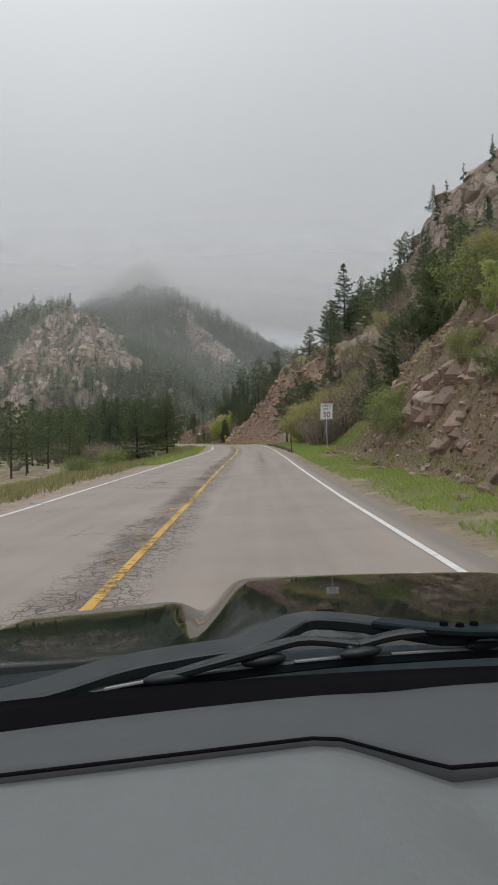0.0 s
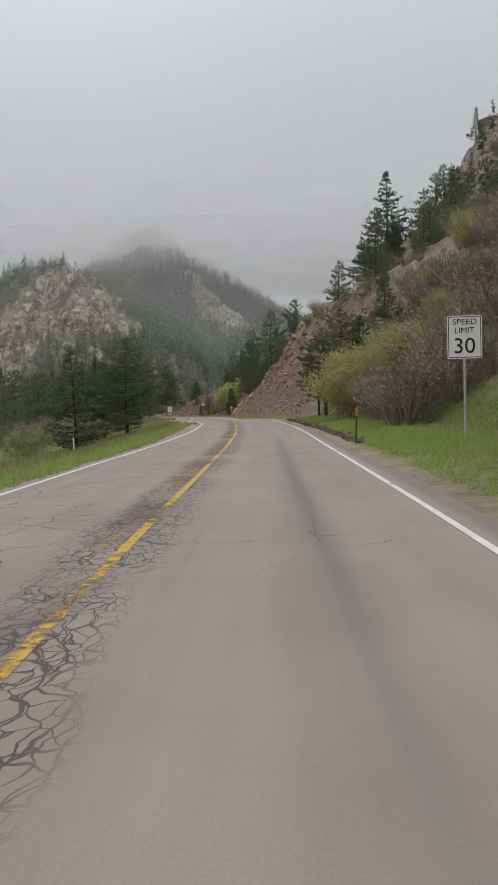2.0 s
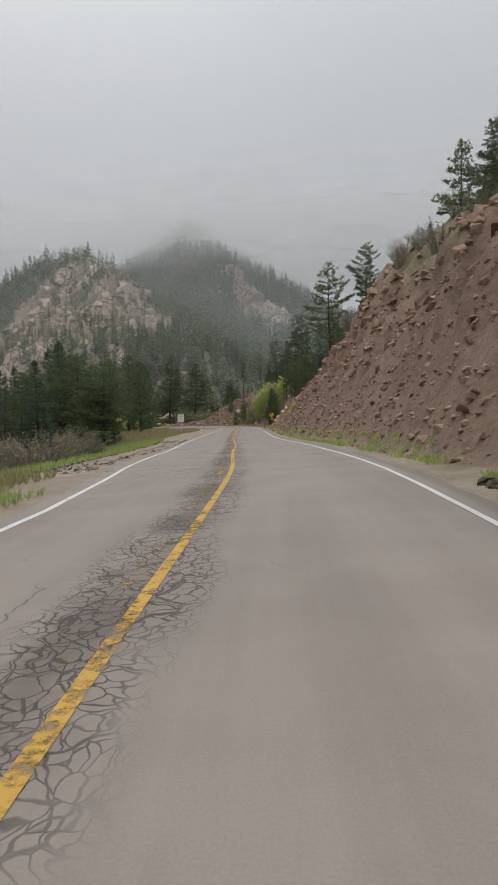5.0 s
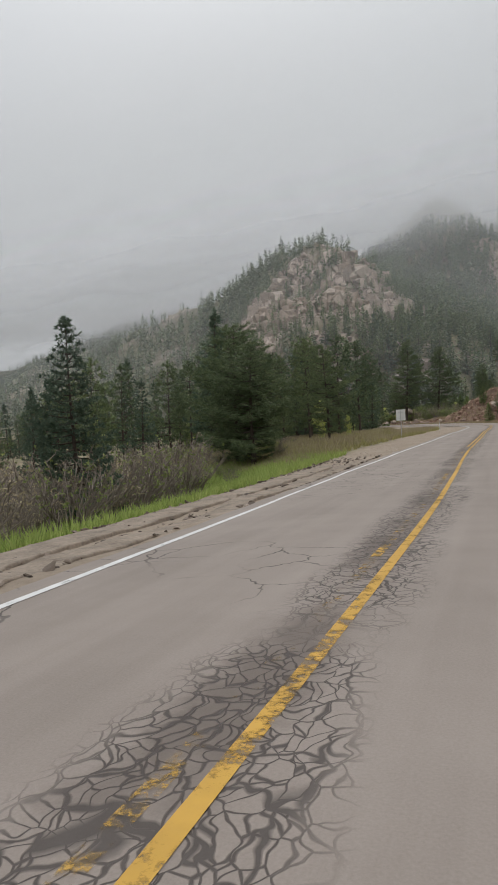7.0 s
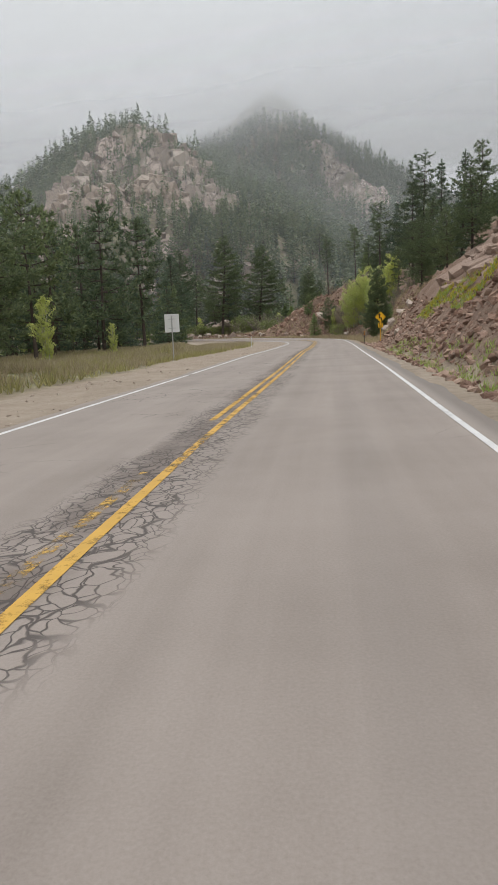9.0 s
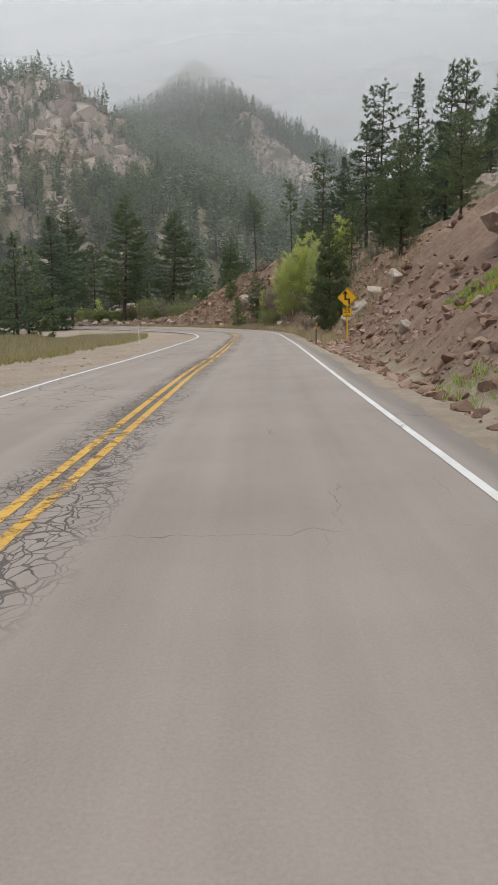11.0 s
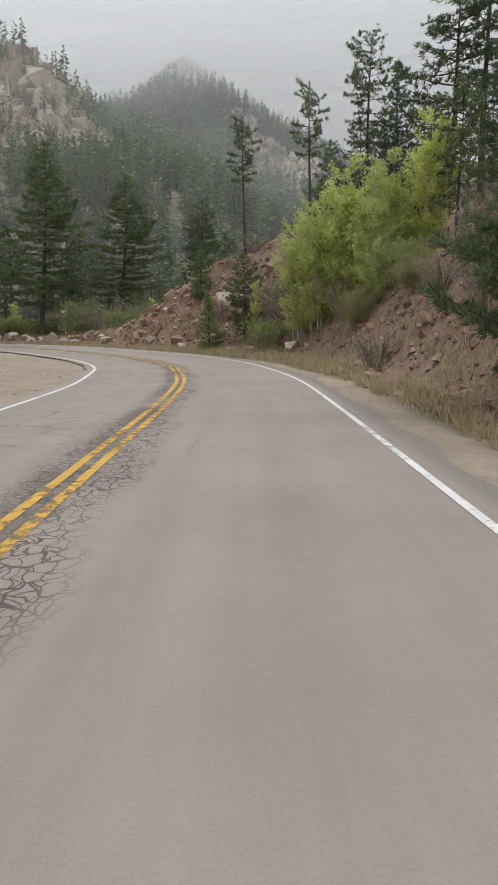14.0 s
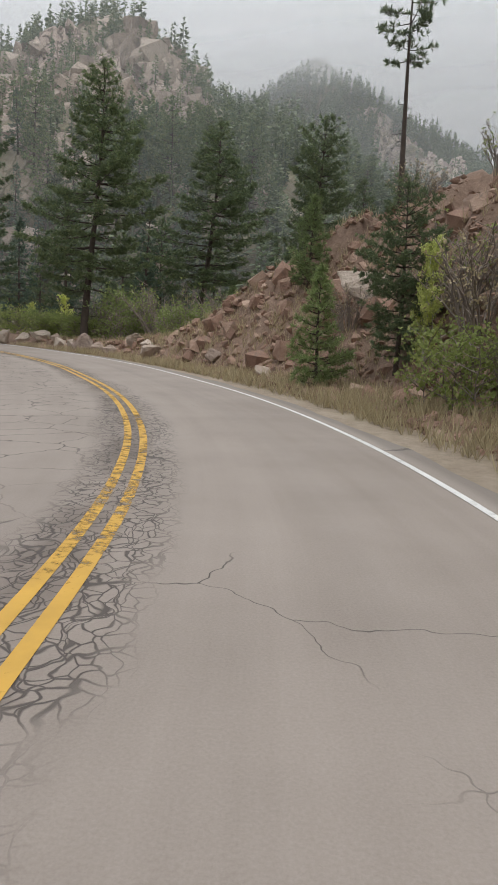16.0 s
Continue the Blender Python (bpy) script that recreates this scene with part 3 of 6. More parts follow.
valley = 0.5 * np.clip((wob2 - 0.45) * 5, 0, 1) * (g_o < -12) * (pz < 18)
add_attr(ground_me, "grass", np.clip(grass_r * 0.95 + grass_l * 0.75 + grass_hill + valley, 0, 1))
gravel_l = np.clip((-g_o - 2.4) / 0.2, 0, 1) * np.clip((sand_l + 0.1 + g_o + wob * 0.9) / 0.6, 0, 1)
gravel_r = np.clip((g_o - 3.8) / 0.2, 0, 1) * np.clip((np.minimum(np.interp(g_s, [0, 80, 92], [4.15, 4.15, 4.8]), toe_s - 0.15) + wob * 0.5 - g_o) / 0.3, 0, 1)
add_attr(ground_me, "gravel", np.clip(np.maximum(gravel_l, gravel_r), 0, 1))
scree_zone = np.interp(g_s, [0, 4, 40, 50, 84, 93, 300], [0.75, 0.75, 0.6, 0.0, 0.0, 1.0, 1.0])
scree_top = np.interp(g_s, [0, 45, 87, 96, 142, 165, 195, 225, 270], [12.7, 9.7, 8.2, 12.7, 14.5, 12.7, 17, 20, 17])
add_attr(ground_me, "scree", scree_zone * np.clip((g_o - 4.9) / 0.9, 0, 1) * np.clip((scree_top + wob * 3 - g_o) / 2.2, 0, 1))
rocky = np.clip(cragginess(px, py) * 1.3, 0, 1) * np.clip((pz - 7) / 7, 0, 1)
add_attr(ground_me, "rock", rocky)
add_attr(ground_me, "duff", (0.6 + 0.3 * (px < -125)) * np.clip((np.abs(g_o) - np.where(py > 225, 13, 30)) / 8, 0, 1) * np.clip((pz - 3) / 4, 0, 1) * (py > 150))
ground = tagged(new("ground", ground_me), "mountain valley ground of soil, grass, scree and granite slopes", "ground", kind="structure")


def strip(name, o1, o2, lift, mat, s_from, s_to, cols=2, keep=None, step=1):
    """A ribbon along the road between two offsets."""
    sel = np.where((ARC >= s_from) & (ARC <= s_to))[0][::step]
    os_ = np.linspace(0, 1, cols)
    V, A, B = [], [], []
    for i in sel:
        a, b_ = (o1(ARC[i]) if callable(o1) else o1), (o2(ARC[i]) if callable(o2) else o2)
        for f in os_:
            o = a + (b_ - a) * f
            V.append((MID[i, 0] + SIDE[i, 0] * o, MID[i, 1] + SIDE[i, 1] * o, MIDZ[i] + BANK[i] * o + lift))
            A.append(o)
            B.append(ARC[i])
    F = []
    for r in range(len(sel) - 1):
        if keep and not keep(ARC[sel[r]]):
            continue
        for c in range(cols - 1):
            k = r * cols + c
            F.append((k, k + 1, k + cols + 1, k + cols))
    me = mesh_of(name, V, F, mat, True)
    add_attr(me, "off", A)
    add_attr(me, "along", B)
    return me


def ragged(base, amp, seed):
    return lambda s: base + amp * (float(fbm(np.array([s]), np.array([0.0]), 1.7, 3, seed)[0]) - 0.5)


LEFT_EDGE = lambda s: float(np.interp(s, [0, 14, 35, 50, 62, 72, 85, 94, 106, 112, 118, 126, 134, 150, 190, 215], [-3.65, -3.65, -3.3, -3.2, -2.8, -2.5, -2.5, -3.05, -3.15, -3.4, -3.65, -3.75, -3.5, -3.4, -3.3, -3.2]))
road_me = strip("road", lambda s: LEFT_EDGE(s) + ragged(-0.4, 0.25, 3)(s), ragged(4.0, 0.3, 4), 0.0, M_ROAD, -88, 352, 12)
road = tagged(new("road", road_me), "weathered two-lane asphalt road with crazed cracks along its middle", "road", kind="structure")
part("edge_line", strip("edge_line", 3.455, 3.545, 0.006, M_WHITE, -88, 348), None, road, "solid white edge line beside the hillside")
part("edge_line", strip("edge_line", lambda s: LEFT_EDGE(s) - 0.06, lambda s: LEFT_EDGE(s) + 0.06, 0.006, M_WHITE, -88, 348), None, road, "solid white edge line beside the valley")
part("centre_line", strip("centre_line", 0.06, 0.17, 0.006, M_YELLOW, -88, 348), None, road, "yellow centre line, cracked and patchy")
part("centre_line", strip("centre_line", -0.17, -0.06, 0.006, M_YELLOW_WORN, -88, 140), None, road, "second yellow centre line, worn nearly away")
part("centre_line", strip("centre_line", -0.17, -0.06, 0.006, M_YELLOW, 140.5, 348), None, road, "second yellow centre line, cracked and patchy")


# ================= trees =================
rng = np.random.default_rng(7)


def spikes(cen, direc, n, length, width, spread, r):
    """n slim needle sprays out of each centre."""
    m = len(cen)
    d = r.normal(size=(m, n, 3))
    d /= np.linalg.norm(d, axis=2)[..., None]
    d = d * spread + np.asarray(direc)[:, None, :]
    d /= np.linalg.norm(d, axis=2)[..., None] + 1e-9
    w = np.cross(d, r.normal(size=(m, n, 3)))
    w /= np.linalg.norm(w, axis=2)[..., None] + 1e-9
    L = length * (0.6 + 0.7 * r.random((m, n, 1)))
    c = np.asarray(cen)[:, None, :]
    a, b_, t = c + d * L * 0.35 + w * width / 2, c + d * L * 0.35 - w * width / 2, c + d * L
    V = np.stack([c + 0 * d, a, t, b_], 2).reshape(-1, 3)
    F = np.arange(len(V)).reshape(-1, 4)
    return V, F


def tube(points, radii, sides=6):
    """A tapered limb along points."""
    P = np.array(points, float)
    V, F = [], []
    for i, (p, rad) in enumerate(zip(P, radii)):
        d = P[min(i + 1, len(P) - 1)] - P[max(i - 1, 0)]
        d /= np.linalg.norm(d) + 1e-9
        u = np.cross(d, (0.3, 0.9, 0.1))
        u /= np.linalg.norm(u)
        v = np.cross(d, u)
        for k in range(sides):
            a = 2 * math.pi * k / sides
            V.append(p + rad * (math.cos(a) * u + math.sin(a) * v))
        if i:
            for k in range(sides):
                j = (i - 1) * sides
                F.append((j + k, j + (k + 1) % sides, j + sides + (k + 1) % sides, j + sides + k))
    return np.array(V), F


def merged(pieces):
    V, F, base = [], [], 0
    for v, f in pieces:
        V.append(np.asarray(v))
        F += [tuple(int(i) + base for i in q_) for q_ in f]
        base += len(v)
    return np.concatenate(V), F


PROTO = {}


def conifer(seed, H, crown_from, width, whorl_gap, droop, needle, nw, per, mat, shape, pad=5.0, bend=0.012, trunk_r=None, gappy=0.0, limbs=(4, 7), snags=0):
    """Trunk with limbs in whorls; each limb carries a flat fan of needle clumps. shape(f): reach of a limb at the height f of the crown; snags: bare dead limbs below it."""
    r = np.random.default_rng(seed)
    tr = trunk_r or H * 0.013 + 0.03
    hs = np.linspace(0, H, 11)
    ph = r.random(2) * 6
    line = np.c_[np.sin(hs / H * 3 + ph[0]) * H * bend - math.sin(ph[0]) * H * bend, np.cos(hs / H * 2.5 + ph[1]) * H * bend - math.cos(ph[1]) * H * bend, hs]
    line[0, 2] = -0.5
    wood = [tube(line, tr * (1 - (hs / H) ** 0.9 * 0.94), 8)]
    cen, direc = [], []
    z, turn = crown_from * H, r.random() * 6
    lobe = r.random(4) * 6.283
    while z < H * 0.985:
        f = (z / H - crown_from) / (1 - crown_from)
        base = np.array([np.interp(z, hs, line[:, 0]), np.interp(z, hs, line[:, 1]), z])
        for k in range(r.integers(*limbs)):
            turn += 2.4 + r.normal() * 0.35
            if r.random() < gappy:
                continue
            uneven = 1 + 0.22 * math.sin(2 * turn + lobe[0] + 5 * f) + 0.16 * math.sin(turn + lobe[1] - 9 * f)
            reach = width * shape(f) * (0.72 + 0.4 * r.random()) * uneven
            slope = droop * (1 - f) + 0.5 * f * f + r.normal() * 0.10
            out = np.array([math.cos(turn), math.sin(turn), 0])
            side = np.array([-out[1], out[0], 0])
            ts = np.linspace(0, 1, 5)
            sway = r.normal() * 0.12
            pts = base + reach * (np.outer(ts, out) + np.outer(sway * ts * ts, side) + np.outer(slope * ts - 0.10 * ts * (1 - ts) + 0.14 * ts ** 3, (0, 0, 1)))
            wood.append(tube(pts, np.linspace(0.014 + 0.012 * reach, 0.006, 5), 4))
            m = max(3, int(reach * reach * pad * 0.55 + reach * pad * 0.6))
            t = 0.22 + 0.78 * r.random(m) ** 0.75
            at = np.stack([np.interp(t, ts, pts[:, c]) for c in range(3)], 1)
            fan = (0.34 * reach * (1.08 - t) + 0.12) * (2 * r.random(m) - 1)
            at = at + fan[:, None] * side - np.outer(np.abs(fan) * 0.18 + 0.05 * reach * r.random(m), (0, 0, 1)) + r.normal(size=(m, 3)) * 0.04
            cen.append(at)
            direc.append(np.tile(out * 0.55 + np.array([0, 0, 0.38 + slope * 0.3]), (m, 1)) + np.outer(fan / (0.4 * reach + 0.1), side) * 0.5)
        z += whorl_gap * (0.7 + 0.6 * r.random()) * (1.15 - 0.35 * f)
    for _ in range(snags):
        zz, a = H * crown_from * (0.35 + 0.6 * r.random()), r.random() * 6.283
        p = np.array([np.interp(zz, hs, line[:, 0]), np.interp(zz, hs, line[:, 1]), zz])
        reach = width * (0.2 + 0.35 * r.random())
        wood.append(tube([p, p + np.array([math.cos(a), math.sin(a), -0.1]) * reach * 0.6, p + np.array([math.cos(a + 0.3), math.sin(a + 0.3), 0.05]) * reach], [0.03, 0.018, 0.006], 4))
    tip = np.linspace(0.92, 1.0, 8)
    cen.append(np.c_[np.interp(H * tip, hs, line[:, 0]), np.interp(H * tip, hs, line[:, 1]), H * tip])
    direc.append(np.tile((0, 0, 0.9), (8, 1)))
    v, fc = spikes(np.concatenate(cen), np.concatenate(direc), per, needle, nw, 0.75, r)
    return (mesh_of("trunk", *merged(wood), M_BARK, True), mesh_of("crown", v, fc, mat), H)


def broadleaf(seed, H, stems, width, leaf, count, mat, bark, twig=0.5, lift=0.3):
    """Slim stems with forking twigs and a loose crown of small leaves."""
    r = np.random.default_rng(seed)
    wood, ends = [], []
    for s in range(stems):
        a, lean = r.random() * 6.283, r.random() * 0.25 * width
        hh = H * (0.7 + 0.35 * r.random())
        p0 = np.array([r.normal() * 0.12 * stems ** 0.5, r.normal() * 0.12 * stems ** 0.5, -0.2])
        pts = [p0 + np.array([math.cos(a) * lean * t + r.normal() * 0.05 * t, math.sin(a) * lean * t + r.normal() * 0.05 * t, hh * t]) for t in np.linspace(0, 1, 6)]
        wood.append(tube(pts, np.linspace(0.0075 * H, 0.008, 6), 5))
        for k in range(int(10 + 4 * H)):
            t = lift + (1 - lift) * r.random()
            i = min(int(t * 5), 4)
            p = pts[i] + (pts[i + 1] - pts[i]) * (t * 5 - i)
            b = r.random() * 6.283
            reach = width * 0.5 * (1.15 - abs(t - 0.45) * 1.2) * (0.4 + 0.7 * r.random())
            e = p + np.array([math.cos(b) * reach, math.sin(b) * reach, reach * (0.5 + 0.6 * r.random()) * twig * 1.6])
            mid = (p + e) / 2 + r.normal(size=3) * 0.06 * reach
            wood.append(tube([p, mid, e], [0.014, 0.009, 0.004], 3))
            ends.append((p, e))
    cen = []
    for _ in range(count):
        p, e = ends[r.integers(len(ends))]
        cen.append(p + (e - p) * (0.3 + 0.85 * r.random()) + r.normal(size=3) * 0.09 * width * 0.5)
    cen = np.array(cen)
    v, f = spikes(cen, np.zeros((len(cen), 3)), 2, leaf, leaf * 0.75, 1.0, r)
    return (mesh_of("trunk", *merged(wood), bark, True), mesh_of("crown", v, f, mat), H)


def bare_shrub(seed, H, width, mat, leaves, leafmat):
    """A thicket of forking grey stems with a haze of buds."""
    r = np.random.default_rng(seed)
    wood, tips = [], []
    for s in range(34):
        a = r.random() * 6.283
        out = width * 0.5 * (0.25 + 0.75 * r.random())
        hh = H * (0.55 + 0.5 * r.random())
        p0 = np.array([math.cos(a) * 0.2 * width * r.random(), math.sin(a) * 0.2 * width * r.random(), -0.1])
        pts = [p0 + np.array([math.cos(a) * out * t ** 1.3, math.sin(a) * out * t ** 1.3, hh * t ** 0.85]) + r.normal(size=3) * 0.05 * t for t in np.linspace(0, 1, 5)]
        wood.append(tube(pts, np.linspace(0.028, 0.008, 5), 4))
        for k in range(9):
            t = 0.3 + 0.7 * r.random()
            i = min(int(t * 4), 3)
            p = pts[i] + (pts[i + 1] - pts[i]) * (t * 4 - i)
            e = p + np.array([r.normal() * 0.3, r.normal() * 0.3, 0.25 + 0.3 * r.random()]) * H * 0.35
            wood.append(tube([p, (p + e) / 2 + r.normal(size=3) * 0.04, e], [0.011, 0.008, 0.004], 3))
            tips.append((p, e))
    cen = np.array([tips[k][0] + (tips[k][1] - tips[k][0]) * r.random() * 1.15 + r.normal(size=3) * 0.05 for k in r.integers(len(tips), size=leaves)])
    v, f = spikes(cen, np.zeros((len(cen), 3)), 3, 0.09, 0.05, 1.0, r)
    return (mesh_of("branchwork", *merged(wood), mat, True), mesh_of("crown", v, f, leafmat), H)


cone = lambda f: (1 - f) ** 0.9 * (0.6 + 0.4 * min(1, f * 6)) + 0.035
full = lambda f: (math.sin(math.pi * (0.22 + 0.76 * f)) ** 0.75) * (1.0 - 0.32 * f) + 0.05
bushy = lambda f: (1 - f) ** 0.62 * (0.55 + 0.45 * min(1, f * 5)) + 0.05
topped = lambda f: math.sin(math.pi * (0.14 + 0.80 * f)) ** 0.7 + 0.05
KINDS = {
    "pine_a": (lambda: conifer(11, 12.0, 0.12, 3.0, 0.50, 0.02, 0.30, 0.050, 11, M_PINE, full), "pine_tree", "tree"),
    "near_pine": (lambda: conifer(16, 12.0, 0.10, 3.1, 0.44, 0.02, 0.27, 0.036, 16, M_PINE, full, 5.6), "pine_tree", "tree"),
    "dense_pine": (lambda: conifer(18, 9.0, 0.03, 2.5, 0.30, 0.16, 0.26, 0.036, 17, M_PINE, bushy, 7.5), "pine_tree", "tree"),
    "pine_b": (lambda: conifer(12, 13.0, 0.24, 2.7, 0.55, -0.02, 0.30, 0.050, 11, M_PINE, full, gappy=0.15, snags=5), "pine_tree", "tree"),
    "pine_c": (lambda: conifer(13, 10.0, 0.05, 2.9, 0.42, 0.06, 0.30, 0.050, 11, M_PINE, cone), "pine_tree", "tree"),
    "fir_a": (lambda: conifer(21, 13.0, 0.05, 2.5, 0.40, -0.26, 0.24, 0.055, 9, M_FIR, cone, 6.0), "fir_tree", "tree"),
    "fir_b": (lambda: conifer(22, 11.0, 0.03, 2.9, 0.36, -0.18, 0.24, 0.050, 10, M_FIR, cone, 6.5), "spruce_tree", "tree"),
    "spire": (lambda: conifer(23, 16.0, 0.06, 3.3, 0.60, -0.14, 0.26, 0.060, 11, M_FIR, cone, 7.5), "fir_tree", "tree"),
    "old_pine": (lambda: conifer(17, 18.0, 0.20, 3.6, 0.62, -0.10, 0.28, 0.042, 14, M_PINE, full, 6.4, bend=0.02, gappy=0.06, snags=8), "pine_tree", "tree"),
    "tall_a": (lambda: conifer(31, 15.0, 0.56, 2.0, 0.55, -0.05, 0.28, 0.044, 15, M_PINE, topped, 5.5, bend=0.010, gappy=0.38, trunk_r=0.21, snags=7), "tall_pine", "tree"),
    "tall_b": (lambda: conifer(33, 16.0, 0.44, 2.2, 0.58, -0.05, 0.28, 0.044, 15, M_PINE, topped, 5.5, bend=0.014, gappy=0.36, trunk_r=0.22, snags=6), "tall_pine", "tree"),
    "wood_pine": (lambda: conifer(14, 10.0, 0.12, 2.6, 0.62, 0.0, 0.36, 0.095, 7, M_PINE, full, 3.4), "pine_tree", "tree"),
    "wood_pineb": (lambda: conifer(15, 11.0, 0.26, 2.3, 0.66, -0.04, 0.36, 0.095, 7, M_PINE, topped, 3.4, gappy=0.12), "pine_tree", "tree"),
    "wood_fir": (lambda: conifer(24, 10.0, 0.05, 2.2, 0.46, -0.22, 0.30, 0.095, 6, M_FIR, cone, 4.0), "fir_tree", "tree"),
    "young": (lambda: conifer(41, 4.5, 0.06, 1.3, 0.24, 0.2, 0.22, 0.026, 18, M_YOUNG, cone, 9.0), "young_pine", "tree"),
    "aspen_a": (lambda: broadleaf(51, 5.0, 5, 1.8, 0.085, 8500, M_ASPEN, M_ASPENBARK, 0.8, 0.08), "aspen_tree", "tree"),
    "aspen_b": (lambda: broadleaf(52, 4.0, 3, 1.2, 0.075, 3600, M_ASPEN, M_ASPENBARK, 0.9, 0.1), "aspen_tree", "tree"),
    "oak": (lambda: broadleaf(61, 3.2, 7, 3.2, 0.07, 9000, M_OAK, M_TWIG, 0.4, 0.2), "scrub_oak", "shrub"),
    "bush": (lambda: broadleaf(62, 1.6, 9, 1.8, 0.075, 2000, M_BUSH, M_TWIG, 0.4, 0.1), "green_bush", "shrub"),
    "bare_a": (lambda: bare_shrub(71, 2.0, 2.6, M_TWIG, 260, M_BUD), "bare_shrub", "shrub"),
    "bare_b": (lambda: bare_shrub(72, 1.8, 2.4, M_TWIG, 170, M_BUSH), "bare_shrub", "shrub"),
}


def plant(kind, x, y, h, label, group="", spin=None, z=None, wide=1.0):
    make, name, cat = KINDS[kind]
    spin = rng.random() * 360 if spin is None else spin
    zz = gz(x, y) - 0.05 if z is None else z
    if kind not in PROTO:
        wood, crown, H = make()
        ob = new(name)
        part("branchwork" if cat == "shrub" else "trunk", wood, None, ob)
        part("crown", crown, None, ob)
        k = h / H
        ob.matrix_basis = pose(x, y, zz, 0, 0, spin) @ Matrix.Diagonal((k * wide, k * wide, k, 1))
        PROTO[kind] = (ob, H, ob.scale.copy())
        tagged(ob, label, cat, group)
        return ob
    src, H, sc = PROTO[kind]
    k = h / H
    ob = copy_thing(src, pose(x, y, zz, 0, 0, spin) @ Matrix.Diagonal((k * wide / sc[0], k * wide / sc[1], k / sc[2], 1)))
    return tagged(ob, label, cat, group)

def plant_top(kind, x, y, top, label, group="", **kw):
    """A tree by its place and the height of its top in the plan."""
    x, y, top = K * x, K * y, up(top)
    return plant(kind, x, y, max(2.0, top - gz(x, y)), label, group, **kw)


HILL, VALLEY, CURVE = "trees on the hillside above the road", "trees on the valley floor", "trees beyond the bend"
# hillside above the right lane
plant_top("spire", 11.8, 81.2, 22.6, "lone tall dark fir standing above the hillside", HILL, wide=1.35)
plant_top("pine_a", 11.4, 90.8, 19.2, "dense dark-green pine on the steep slope", HILL, wide=1.4)
plant_top("pine_b", 3.4, 54.1, 5.7, "pine with a bare lower trunk on the verge", HILL, wide=1.35)
plant_top("pine_b", 3.1, 54.6, 5.2, "pine with a bare lower trunk standing close beside another", HILL, wide=1.25)
plant_top("near_pine", 4.6, 57.2, 7.2, "bushy pine beside the grassy verge", HILL)
plant_top("dense_pine", 5.0, 52.6, 6.1, "bushy green pine behind flowering oak scrub", HILL, wide=1.15)
plant_top("oak", 3.9, 47.6, 3.9, "large scrub oak in yellow-green leaf beside the verge", HILL)
plant_top("oak", 5.3, 49.2, 4.9, "large scrub oak in yellow-green leaf beside the verge", HILL)
plant_top("oak", 5.6, 46.5, 4.8, "large scrub oak in yellow-green leaf beside the verge", HILL)
plant_top("aspen_b", 5.6, 15.2, 4.7, "young aspen in lime-green leaf above the rocks", HILL, wide=1.3)
for x, y, top in ((4.2, 39.0, 2.9), (5.0, 40.4, 3.3), (5.5, 38.4, 3.4), (4.7, 41.9, 3.0), (6.2, 41.5, 4.0), (4.4, 43.8, 2.8)):
    plant_top("bare_a", x, y, top, "grey leafless thicket beside the verge", HILL, wide=1.2)
plant_top("pine_c", 7.2, 58.5, 9.5, "bushy light-green pine on the slope", HILL)
plant_top("pine_b", 8.2, 64.0, 11.5, "pine above the red cut bank", HILL)
plant_top("pine_a", 5.9, 27.0, 6.2, "dark bushy pine above scattered rocks", HILL)
plant_top("pine_c", 8.8, 30.0, 9.0, "dark bushy pine on the slope", HILL)
for x, y, h, kind in ((9.6, 38.6, 4.4, "near_pine"), (10.7, 37.4, 4.9, "dense_pine"), (12.0, 40.2, 5.6, "near_pine"), (8.1, 44.0, 4.2, "pine_c"), (14.2, 41.5, 5.4, "dense_pine"), (11.5, 46.0, 5.2, "pine_a"), (15.5, 52.0, 6.0, "pine_a"), (13.4, 58.0, 5.8, "near_pine")):
    plant(kind, x, y, h, "dark bushy pine at the top of the rocky bank", HILL)
for x, y, h in ((6.3, 29.6, 1.5), (6.2, 27.2, 1.2), (6.6, 31.2, 1.6), (7.4, 22.6, 1.1), (7.2, 19.2, 1.0)):
    plant("bush", x, y, h, "grey-green bush on the rocky bank", HILL)
plant_top("pine_b", 1.7, 106.0, 14.7, "open pine at the top of the red cut", HILL)
plant_top("pine_a", 4.5, 103.0, 15.4, "dark pine at the top of the red cut", HILL)
plant_top("pine_a", -0.4, 116.7, 8.2, "broad dark pine above pale rock ledges", HILL, wide=1.35)
plant_top("near_pine", -1.9, 134.6, 9.0, "broad dark pine above the warning sign", CURVE, wide=1.05)
plant_top("young", -4.2, 137.6, 3.2, "small bushy pine in dry grass", CURVE, wide=1.2)
# beyond the bend
plant_top("tall_b", -1.0, 158.0, 18.6, "tall pine with a long bare trunk", CURVE, wide=1.1)
plant_top("pine_b", -2.0, 158.6, 16.2, "ragged pine beside a taller pine", CURVE, wide=1.1)
plant_top("near_pine", -1.1, 153.9, 11.6, "dark bushy pine above the scree", CURVE, wide=1.0)
plant_top("tall_b", -5.3, 160.9, 14.9, "tall pine with a ragged top", CURVE, wide=1.15)
plant_top("tall_a", -7.8, 160.0, 12.7, "tall slim pine with a bare trunk", CURVE)
plant_top("fir_b", -3.4, 165.8, 15.5, "dark spruce among tall pines", CURVE, wide=0.95)
plant_top("fir_a", -0.1, 144.2, 14.7, "dark fir on the steep slope", CURVE)
plant_top("fir_a", 1.5, 144.1, 15.3, "dark fir on the steep slope", CURVE)
plant_top("pine_a", -0.7, 127.5, 8.4, "dark pine above the scree", CURVE)
